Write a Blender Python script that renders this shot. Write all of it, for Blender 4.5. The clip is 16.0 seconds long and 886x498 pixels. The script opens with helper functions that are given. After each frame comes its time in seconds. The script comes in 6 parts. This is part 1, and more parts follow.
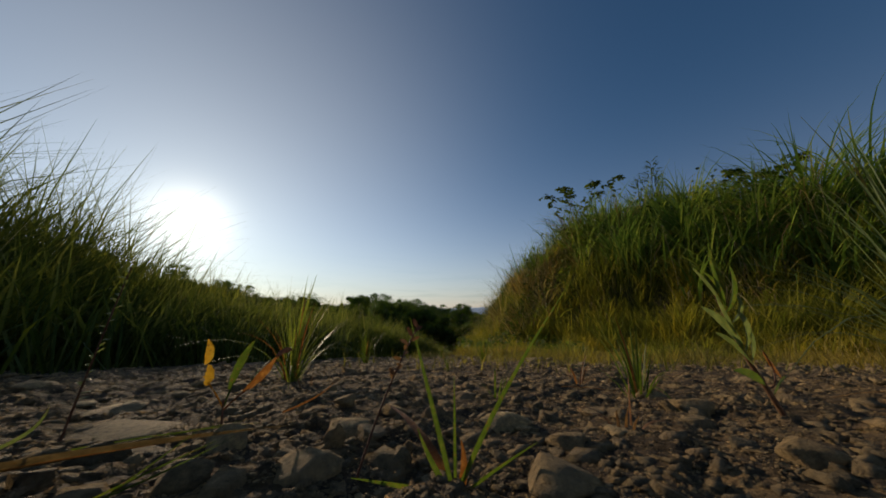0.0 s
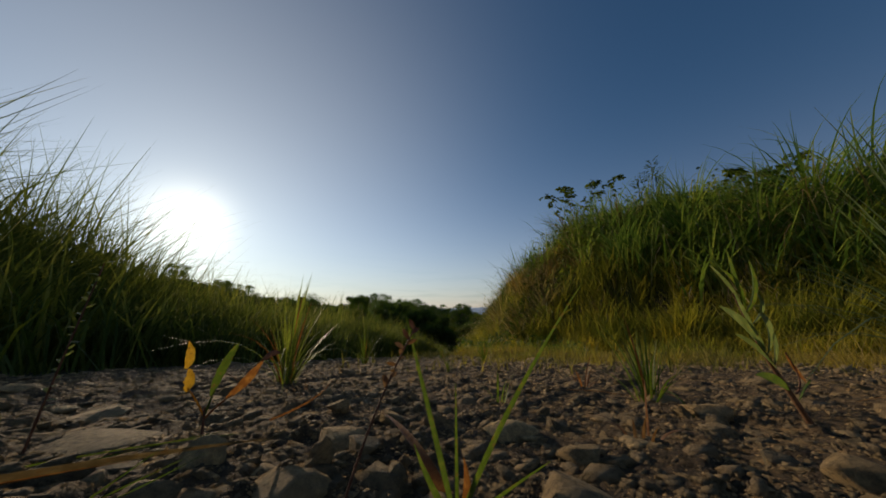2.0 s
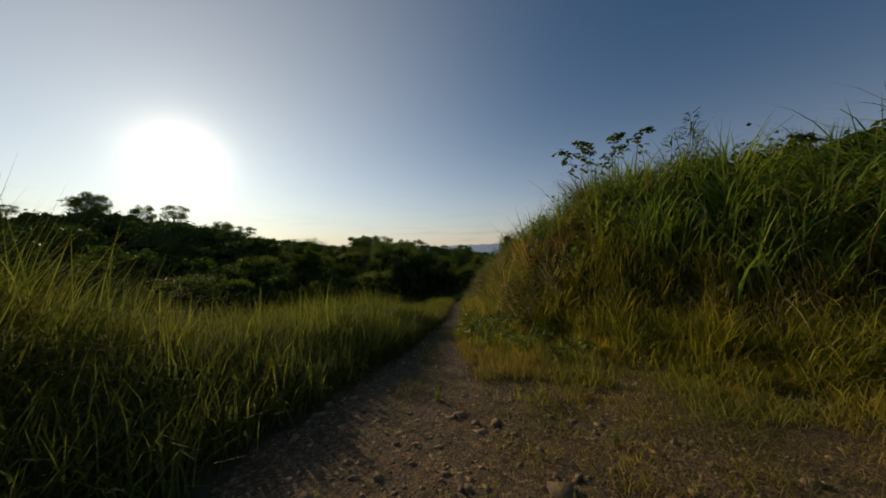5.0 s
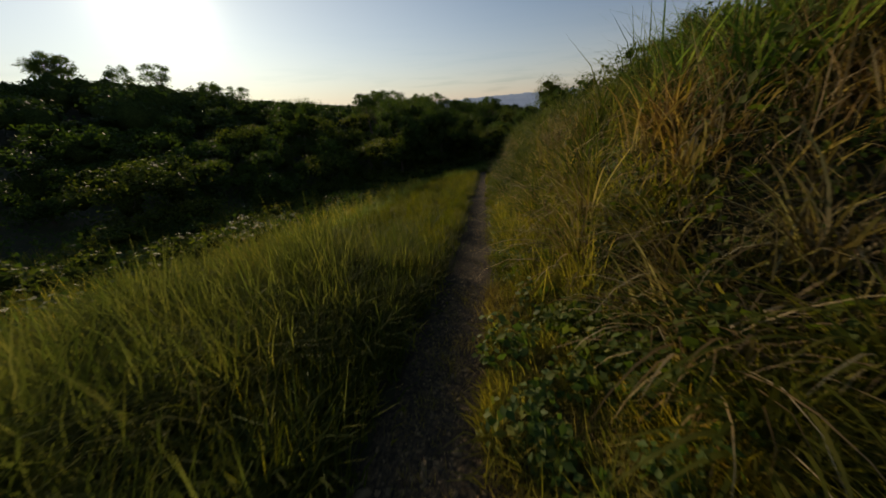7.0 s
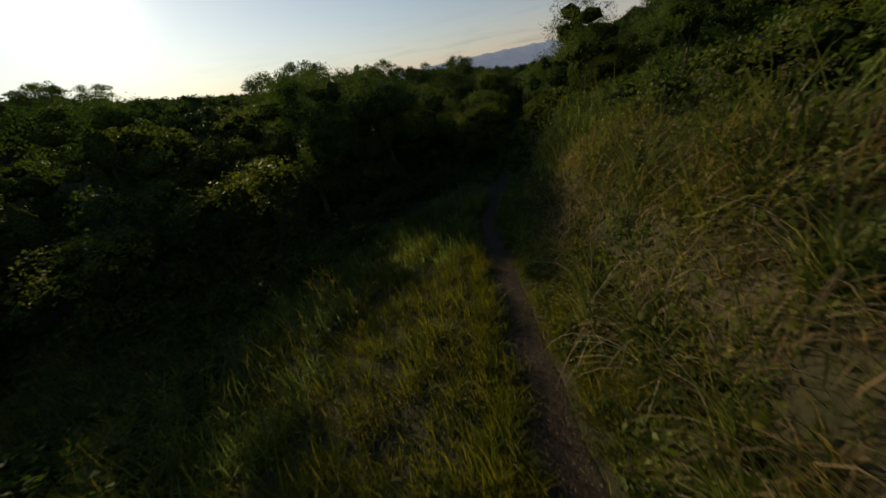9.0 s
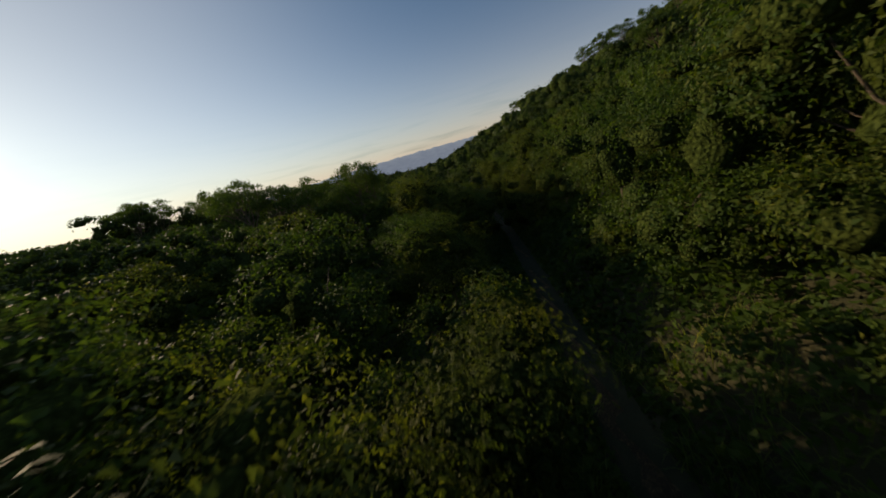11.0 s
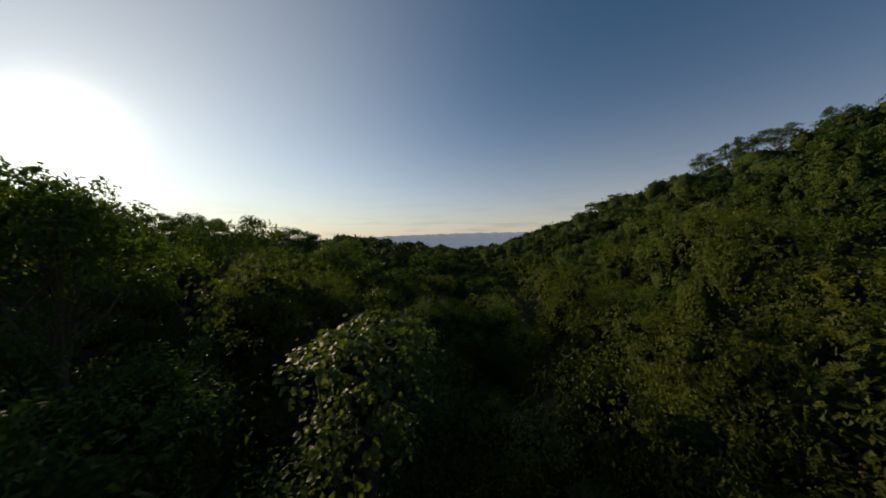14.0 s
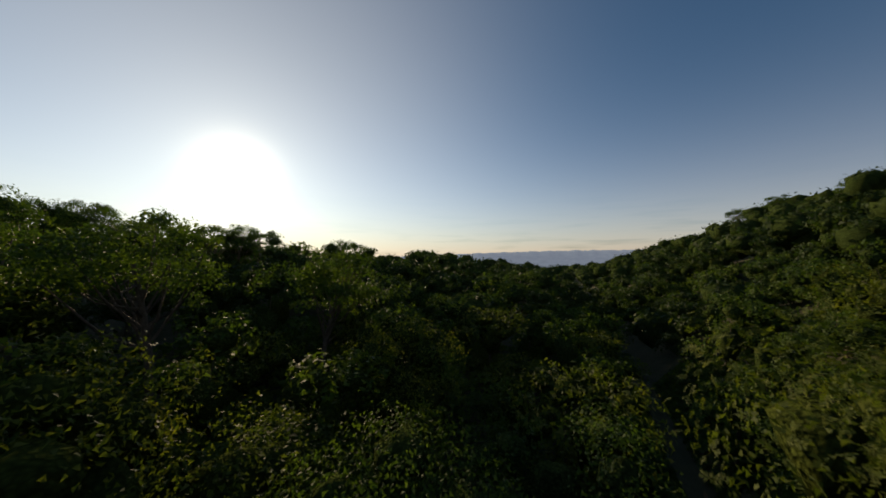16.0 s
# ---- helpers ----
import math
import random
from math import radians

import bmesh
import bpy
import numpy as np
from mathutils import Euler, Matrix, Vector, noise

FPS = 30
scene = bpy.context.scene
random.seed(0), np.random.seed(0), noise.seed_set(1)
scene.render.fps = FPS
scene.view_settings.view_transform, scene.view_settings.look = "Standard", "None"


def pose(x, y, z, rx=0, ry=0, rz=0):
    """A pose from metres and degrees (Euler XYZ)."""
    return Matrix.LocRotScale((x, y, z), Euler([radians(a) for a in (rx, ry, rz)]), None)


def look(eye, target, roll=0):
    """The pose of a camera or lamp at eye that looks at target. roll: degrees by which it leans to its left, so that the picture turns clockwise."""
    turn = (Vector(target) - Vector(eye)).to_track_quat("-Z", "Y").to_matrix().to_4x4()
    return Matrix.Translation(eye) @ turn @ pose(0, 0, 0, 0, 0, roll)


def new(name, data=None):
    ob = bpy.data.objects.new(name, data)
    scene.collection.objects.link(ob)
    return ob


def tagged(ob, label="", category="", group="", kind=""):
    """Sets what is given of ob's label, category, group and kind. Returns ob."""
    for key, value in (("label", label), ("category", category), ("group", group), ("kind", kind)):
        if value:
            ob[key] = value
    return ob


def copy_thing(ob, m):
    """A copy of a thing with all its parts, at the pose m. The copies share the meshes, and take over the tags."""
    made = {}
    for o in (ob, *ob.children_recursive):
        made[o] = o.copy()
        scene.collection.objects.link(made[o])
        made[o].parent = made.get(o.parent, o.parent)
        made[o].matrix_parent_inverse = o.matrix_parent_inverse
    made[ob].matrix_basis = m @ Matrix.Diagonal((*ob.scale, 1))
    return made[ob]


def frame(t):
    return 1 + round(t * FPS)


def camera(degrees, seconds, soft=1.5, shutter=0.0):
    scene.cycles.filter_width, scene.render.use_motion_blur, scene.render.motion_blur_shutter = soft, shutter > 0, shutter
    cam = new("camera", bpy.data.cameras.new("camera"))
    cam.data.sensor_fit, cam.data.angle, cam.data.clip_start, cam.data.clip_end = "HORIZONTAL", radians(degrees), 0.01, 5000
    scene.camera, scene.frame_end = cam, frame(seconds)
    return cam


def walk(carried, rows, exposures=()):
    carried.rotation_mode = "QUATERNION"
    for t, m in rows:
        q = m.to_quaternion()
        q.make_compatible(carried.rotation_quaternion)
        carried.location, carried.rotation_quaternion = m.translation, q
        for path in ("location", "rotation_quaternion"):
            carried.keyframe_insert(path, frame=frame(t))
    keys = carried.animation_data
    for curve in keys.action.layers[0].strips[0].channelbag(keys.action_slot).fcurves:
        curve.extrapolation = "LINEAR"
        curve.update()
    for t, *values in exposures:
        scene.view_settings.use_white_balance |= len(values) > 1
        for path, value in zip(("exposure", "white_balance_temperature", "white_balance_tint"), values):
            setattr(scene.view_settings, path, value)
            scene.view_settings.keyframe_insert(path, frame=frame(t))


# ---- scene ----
# Camera: a small drone that stands on a gravel track, lifts off and flies down the valley
cam = camera(110.0, 16.0, 1.7, 0.09)
PATH = [
    (0, pose(0.0, -0.02, 0.11, 90 + 11.8, -0.0, 0.0)),
    (0.5, pose(0.0, -0.01, 0.11, 90 + 11.8, -0.0, 0.0)),
    (1, pose(0.0, -0.01, 0.11, 90 + 11.8, -0.0, 0.0)),
    (1.5, pose(0.0, 0.0, 0.11, 90 + 11.8, -0.0, 0.0)),
    (2, pose(0.0, 0.01, 0.11, 90 + 11.8, -0.0, 0.0)),
    (2.5, pose(0.0, 0.01, 0.11, 90 + 11.8, -0.0, 0.0)),
    (3, pose(0.0, 0.02, 0.11, 90 + 11.8, -0.0, 0.0)),
    (3.8, pose(0, 0.03, 0.12, 90 + 11.5, 0, 0.0)),
    (4.6, pose(0.03, 0.4, 0.75, 90 + 4.0, 0, 0.2)),
    (5.1, pose(0.08, 1.0, 1.4, 90 + -0.5, 0.2, 0.3)),
    (5.5, pose(0.1, 1.17, 1.49, 90 + -4.6, 0.3, 0.5)),
    (6.0, pose(0.14, 1.98, 1.72, 90 + -14.9, 1.4, 2.1)),
    (6.5, pose(0.19, 4.29, 2.05, 90 + -21.1, 2.2, 3.3)),
    (7.0, pose(0.32, 7.27, 1.54, 90 + -24.8, 2.9, 4.2)),
    (7.5, pose(0.17, 11.56, 1.47, 90 + -27.4, 4.2, 4.1)),
    (8.0, pose(0.05, 16.56, 1.2, 90 + -29.3, 5.7, 3.2)),
    (9.2, pose(0.1, 31.0, 1.15, 90 + -30.0, 9.5, -4.0)),
    (10.5, pose(0.91, 46.82, 1.27, 90 + -24.6, 13.3, -14.8)),
    (11.0, pose(2.58, 53.77, 1.35, 90 + -17.1, 14.6, -20.5)),
    (11.5, pose(4.86, 59.6, 1.54, 90 + -10.3, 13.3, -22.9)),
    (12.0, pose(7.28, 64.52, 1.28, 90 + -5.9, 9.8, -21.9)),
    (12.5, pose(9.7, 69.04, 1.09, 90 + -3.6, 6.1, -19.0)),
    (13.0, pose(12.04, 73.23, 1.08, 90 + -3.3, 2.8, -15.5)),
    (13.5, pose(14.13, 77.29, 0.9, 90 + -2.7, 1.0, -12.4)),
    (14.0, pose(15.83, 81.02, 0.38, 90 + -1.5, 0.4, -9.8)),
    (14.5, pose(17.25, 84.64, 0.2, 90 + 0.3, 0.8, -7.1)),
    (15.0, pose(18.41, 87.99, -0.08, 90 + 1.3, 2.2, -5.9)),
    (15.5, pose(19.56, 91.19, -0.28, 90 + 1.3, 2.0, -3.8)),
    (16.0, pose(20.42, 94.36, 0.2, 90 + 1.7, -0.3, 6.7)),
]

walk(cam, PATH, [(0, 0.3, 6800, 11), (3.2, 0.3, 6800, 11), (5.5, 0.33, 7400, 12), (8.0, 0.32, 7400, 12), (10.5, 0.42, 7450, 12), (11.2, 0.5, 7450, 12), (12.5, 0.47, 7350, 12), (16, 0.5, 7450, 12)])

# World: low hazy sun ahead and to one side
SUN_AZ, SUN_EL = radians(40.6), radians(12.8)
SUN_DIR = Vector((-math.sin(SUN_AZ) * math.cos(SUN_EL), math.cos(SUN_AZ) * math.cos(SUN_EL), math.sin(SUN_EL)))
world = bpy.data.worlds.new("sky")
scene.world = world
world.use_nodes = True
wn, wl = world.node_tree.nodes, world.node_tree.links
wn.clear()
sky = wn.new("ShaderNodeTexSky")
sky.sky_type = "NISHITA"
sky.sun_disc = False
sky.sun_elevation = SUN_EL
sky.sun_rotation = -SUN_AZ
sky.altitude = 100
sky.air_density = 1.0
sky.dust_density = 0.12
sky.ozone_density = 3.5
wbg = wn.new("ShaderNodeBackground")
wbg.inputs["Strength"].default_value = 0.061
wtint = wn.new("ShaderNodeMix")
wtint.data_type, wtint.blend_type = "RGBA", "MULTIPLY"
wtint.inputs[0].default_value = 1.0
wtint.inputs[7].default_value = (0.68, 0.93, 1.04, 1)
wl.new(sky.outputs[0], wtint.inputs[6])
wl.new(wtint.outputs[2], wbg.inputs["Color"])
# aureole of the sun in the haze
wco = wn.new("ShaderNodeTexCoord")
wdot = wn.new("ShaderNodeVectorMath")
wdot.operation = "DOT_PRODUCT"
wdot.inputs[1].default_value = SUN_DIR
wl.new(wco.outputs["Generated"], wdot.inputs[0])


def wmath(op, a, b):
    n = wn.new("ShaderNodeMath")
    n.operation = op
    for sock, v in zip(n.inputs, (a, b)):
        if isinstance(v, (int, float)):
            sock.default_value = v
        else:
            wl.new(v, sock)
    return n.outputs[0]


wpos = wmath("MAXIMUM", wdot.outputs["Value"], 0.0)
waur = wmath("ADD", wmath("MULTIPLY", wmath("POWER", wpos, 320.0), 0.6), wmath("MULTIPLY", wmath("POWER", wpos, 40.0), 0.1))
waur = wmath("ADD", waur, wmath("MULTIPLY", wmath("POWER", wpos, 4.5), 0.27))
# fill brightness added to the sky on the side away from the sun
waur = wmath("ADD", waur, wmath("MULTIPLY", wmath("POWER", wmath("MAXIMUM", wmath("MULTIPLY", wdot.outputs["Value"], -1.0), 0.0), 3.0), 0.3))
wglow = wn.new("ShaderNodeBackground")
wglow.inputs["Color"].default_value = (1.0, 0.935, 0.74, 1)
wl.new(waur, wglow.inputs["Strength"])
# pale band of haze over the horizon
wsep = wn.new("ShaderNodeSeparateXYZ")
wl.new(wco.outputs["Generated"], wsep.inputs[0])
whor = wmath("POWER", wmath("SUBTRACT", 1.0, wmath("ABSOLUTE", wsep.outputs["Z"], 0.0)), 6.0)
wband = wn.new("ShaderNodeBackground")
wband.inputs["Color"].default_value = (1.0, 0.8, 0.71, 1)
# thin streaks of cloud low over the horizon
wmap = wn.new("ShaderNodeMapping")
wmap.inputs["Scale"].default_value = (5.0, 5.0, 60.0)
wl.new(wco.outputs["Generated"], wmap.inputs["Vector"])
wcloud = wn.new("ShaderNodeTexNoise")
wcloud.inputs["Scale"].default_value = 1.0
wcloud.inputs["Detail"].default_value = 4.0
wl.new(wmap.outputs[0], wcloud.inputs["Vector"])
wlow = wmath("POWER", wmath("SUBTRACT", 1.0, wmath("ABSOLUTE", wsep.outputs["Z"], 0.0)), 12.0)
wstreak = wmath("SUBTRACT", 1.0, wmath("MULTIPLY", wmath("MULTIPLY", wmath("MAXIMUM", wmath("SUBTRACT", wcloud.outputs["Fac"], 0.52), 0.0), 3.0), wlow))
wl.new(wmath("MULTIPLY", wmath("MULTIPLY", whor, 0.36), wstreak), wband.inputs["Strength"])
# the blue of the air fades in the haze
wl.new(wmath("MULTIPLY", 0.061, wmath("SUBTRACT", 1.0, wmath("MULTIPLY", wlow, 0.88))), wbg.inputs["Strength"])
wadd2 = wn.new("ShaderNodeAddShader")
wl.new(wglow.outputs[0], wadd2.inputs[0])
wl.new(wband.outputs[0], wadd2.inputs[1])
wadd = wn.new("ShaderNodeAddShader")
wl.new(wbg.outputs[0], wadd.inputs[0])
wl.new(wadd2.outputs[0], wadd.inputs[1])
wout = wn.new("ShaderNodeOutputWorld")
wl.new(wadd.outputs[0], wout.inputs["Surface"])

sun_data = bpy.data.lights.new("sun", "SUN")
sun_data.energy = 3.0
sun_data.angle = radians(0.6)
sun_data.color = (1.0, 0.80, 0.56)
sun = new("sun", sun_data)
sun.matrix_world = look(SUN_DIR * 300, (0, 0, 0))

# ---------------------------------------------------------------- materials


class Mat:
    """A node material with a few short cuts."""

    def __init__(self, name):
        self.m = bpy.data.materials.new(name)
        self.m.use_nodes = True
        self.n, self.l = self.m.node_tree.nodes, self.m.node_tree.links
        self.n.clear()
        self.out = self.n.new("ShaderNodeOutputMaterial")
        self.co = self.n.new("ShaderNodeTexCoord")
        self.geo = self.n.new("ShaderNodeNewGeometry")
        self.info = self.n.new("ShaderNodeObjectInfo")

    def put(self, sock, v):
        if isinstance(v, bpy.types.NodeSocket):
            self.l.new(v, sock)
        elif isinstance(v, (tuple, list)) and len(v) == 3 and len(sock.default_value) == 4:
            sock.default_value = (*v, 1)
        else:
            sock.default_value = v

    def noise(self, scale, detail=4.0, rough=0.6, space="Object"):
        t = self.n.new("ShaderNodeTexNoise")
        t.inputs["Scale"].default_value = scale
        t.inputs["Detail"].default_value = detail
        t.inputs["Roughness"].default_value = rough
        src = self.geo.outputs["Position"] if space == "World" else self.co.outputs[space]
        self.l.new(src, t.inputs["Vector"])
        return t.outputs["Fac"]

    def voronoi(self, scale, space="World", feature="F1"):
        t = self.n.new("ShaderNodeTexVoronoi")
        t.feature = feature
        t.inputs["Scale"].default_value = scale
        src = self.geo.outputs["Position"] if space == "World" else self.co.outputs[space]
        self.l.new(src, t.inputs["Vector"])
        return t.outputs["Distance"]

    def ramp(self, fac, *stops):
        r = self.n.new("ShaderNodeValToRGB")
        e = r.color_ramp.elements
        while len(e) < len(stops):
            e.new(0.5)
        for el, (p, c) in zip(e, stops):
            el.position, el.color = p, (*c, 1)
        self.put(r.inputs["Fac"], fac)
        return r.outputs["Color"]

    def mix(self, fac, a, b, how="MIX"):
        m = self.n.new("ShaderNodeMix")
        m.data_type, m.blend_type = "RGBA", how
        self.put(m.inputs[0], fac)
        self.put(m.inputs[6], a)
        self.put(m.inputs[7], b)
        return m.outputs[2]

    def bump(self, height, strength=0.4, distance=0.01):
        b = self.n.new("ShaderNodeBump")
        b.inputs["Strength"].default_value = strength
        b.inputs["Distance"].default_value = distance
        self.put(b.inputs["Height"], height)
        return b.outputs["Normal"]

    def bsdf(self, color, rough=0.7, normal=None, spec=0.4, metal=0.0, translucent=0.0, tcolor=None):
        p = self.n.new("ShaderNodeBsdfPrincipled")
        self.put(p.inputs["Base Color"], color)
        self.put(p.inputs["Roughness"], rough)
        self.put(p.inputs["Metallic"], metal)
        self.put(p.inputs["Specular IOR Level"], spec)
        if normal is not None:
            self.put(p.inputs["Normal"], normal)
        shader = p.outputs[0]
        if translucent:
            t = self.n.new("ShaderNodeBsdfTranslucent")
            self.put(t.inputs["Color"], tcolor if tcolor is not None else color)
            x = self.n.new("ShaderNodeMixShader")
            x.inputs[0].default_value = translucent
            self.l.new(shader, x.inputs[1])
            self.l.new(t.outputs[0], x.inputs[2])
            shader = x.outputs[0]
        self.l.new(shader, self.out.inputs["Surface"])
        return self.m


def leafy(name, dark, mid, light, translucent=0.45, rough=0.65, vary=0.5, patch=0.35, glow=(1.4, 1.5, 0.68), spec=0.16):
    """Leaves or blades: colour varies by piece, by plant and by patch of the place."""
    k = Mat(name)
    c = k.ramp(k.geo.outputs["Random Per Island"], (0.0, dark), (0.55, mid), (1.0, light))
    tone = k.ramp(k.info.outputs["Random"], (0.0, (0.62, 0.66, 0.6)), (0.5, (1, 1, 1)), (1.0, (1.25, 1.1, 0.75)))
    c = k.mix(vary, c, tone, "MULTIPLY")
    area = k.ramp(k.noise(patch, 3.0, 0.6, "World"), (0.32, (0.45, 0.58, 0.5)), (0.52, (1, 1, 1)), (0.7, (1.5, 1.25, 0.78)))
    c = k.mix(0.85, c, area, "MULTIPLY")
    tc = k.mix(1.0, c, glow, "MULTIPLY")
    return k.bsdf(c, rough, spec=spec, translucent=translucent, tcolor=tc)


LEAF_TREE = leafy("tree_leaves", (0.036, 0.067, 0.013), (0.051, 0.091, 0.017), (0.070, 0.111, 0.020), 0.4)
LEAF_BRIGHT = leafy("young_leaves", (0.050, 0.075, 0.013), (0.076, 0.101, 0.018), (0.106, 0.126, 0.024), 0.43)
LEAF_HERB = leafy("herb_leaves", (0.052, 0.092, 0.020), (0.086, 0.135, 0.030), (0.161, 0.184, 0.045), 0.42, 0.6, 0.0, 0.8)
LEAF_FAR = leafy("far_leaves", (0.019, 0.037, 0.010), (0.027, 0.052, 0.013), (0.038, 0.066, 0.016), 0.34, 0.6, 0.5, 0.08)
GRASS_TALL = leafy("tall_grass_blades", (0.077, 0.137, 0.034), (0.133, 0.202, 0.050), (0.238, 0.273, 0.078), 0.55, 0.6, 0.0, 0.5, (1.5, 1.55, 0.85), spec=0.12)
GRASS_LOW = leafy("low_grass_blades", (0.14, 0.145, 0.032), (0.23, 0.215, 0.048), (0.36, 0.29, 0.085), 0.6, 0.6, 0.0, 0.6, (1.6, 1.6, 0.75), spec=0.12)
GRASS_FOOT = leafy("bank_foot_blades", (0.105, 0.115, 0.025), (0.17, 0.17, 0.037), (0.27, 0.235, 0.065), 0.58, 0.6, 0.0, 0.8, (1.6, 1.55, 0.75), spec=0.12)
GRASS_MEADOW = leafy("meadow_grass_blades", (0.047, 0.066, 0.009), (0.085, 0.107, 0.012), (0.166, 0.169, 0.025), 0.52, 0.65, 0.0, 0.9, (1.6, 1.5, 0.7), spec=0.12)
# a darker green, with shade among reeds and grass put into the colour
GRASS_REED = leafy("shaded_reed_blades", (0.053, 0.081, 0.018), (0.093, 0.126, 0.027), (0.171, 0.181, 0.050), 0.4, 0.65, 0.0, 0.7, (1.4, 1.4, 0.8), spec=0.12)
GRASS_SIDE = leafy("side_grass_blades", (0.056, 0.077, 0.021), (0.093, 0.118, 0.032), (0.165, 0.178, 0.063), 0.6, 0.8, 0.0, 0.9, (1.5, 1.45, 0.8), spec=0.05)
GRASS_BANK = leafy("bank_grass_blades", (0.105, 0.124, 0.024), (0.171, 0.184, 0.036), (0.275, 0.254, 0.065), 0.58, 0.6, 0.0, 0.8, (1.6, 1.5, 0.75), spec=0.12)
GRASS_GOLD = leafy("golden_low_grass", (0.12, 0.095, 0.03), (0.19, 0.155, 0.045), (0.28, 0.225, 0.08), 0.45, 0.7, 0.0, 0.9, spec=0.12)
GRASS_BROWN = leafy("withered_reed_blades", (0.126, 0.092, 0.047), (0.244, 0.181, 0.095), (0.437, 0.353, 0.215), 0.45, 0.65, 0.0, 0.6, spec=0.1)
GRASS_DRY = leafy("dry_grass_blades", (0.16, 0.105, 0.055), (0.33, 0.25, 0.14), (0.56, 0.48, 0.31), 0.4, 0.55, 0.0, 0.6, spec=0.12)


LEAF_PALE = leafy("pale_broad_leaves", (0.043, 0.070, 0.021), (0.068, 0.100, 0.031), (0.106, 0.139, 0.051), 0.4, 0.5)


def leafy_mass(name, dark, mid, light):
    """The dense inside of a crown: leaf beside leaf in mixed greens, with painted gap shade."""
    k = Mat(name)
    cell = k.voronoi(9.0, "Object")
    # cell edges are darkened to stand for shade between the leaves
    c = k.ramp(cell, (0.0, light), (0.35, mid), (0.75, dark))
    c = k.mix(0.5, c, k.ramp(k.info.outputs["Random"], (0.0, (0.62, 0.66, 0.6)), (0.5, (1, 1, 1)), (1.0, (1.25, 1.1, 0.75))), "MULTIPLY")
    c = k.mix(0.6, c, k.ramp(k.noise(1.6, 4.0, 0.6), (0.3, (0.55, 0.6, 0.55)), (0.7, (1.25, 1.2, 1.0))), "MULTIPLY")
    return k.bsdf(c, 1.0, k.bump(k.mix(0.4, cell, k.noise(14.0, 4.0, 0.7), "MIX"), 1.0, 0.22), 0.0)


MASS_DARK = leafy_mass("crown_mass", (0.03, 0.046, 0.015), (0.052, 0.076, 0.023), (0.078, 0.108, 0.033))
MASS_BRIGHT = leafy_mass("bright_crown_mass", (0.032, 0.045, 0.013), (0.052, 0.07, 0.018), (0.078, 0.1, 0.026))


def make_bark():
    k = Mat("bark")
    n = k.noise(6.0, 6.0, 0.65)
    c = k.ramp(n, (0.3, (0.05, 0.038, 0.027)), (0.6, (0.11, 0.085, 0.06)), (0.8, (0.19, 0.165, 0.13)))
    return k.bsdf(c, 0.9, k.bump(k.noise(28.0, 5.0, 0.7), 0.7, 0.02))


def make_soil():
    k = Mat("soil_and_litter")
    c = k.ramp(k.noise(0.8, 6.0, 0.65, "World"), (0.3, (0.03, 0.034, 0.013)), (0.55, (0.05, 0.05, 0.021)), (0.75, (0.08, 0.066, 0.034)))
    c = k.mix(0.5, c, k.ramp(k.noise(14.0, 5.0, 0.7, "World"), (0.3, (0.5, 0.5, 0.45)), (0.7, (1.3, 1.2, 1.0))), "MULTIPLY")
    return k.bsdf(c, 0.95, k.bump(k.noise(9.0, 8.0, 0.7, "World"), 0.8, 0.08))


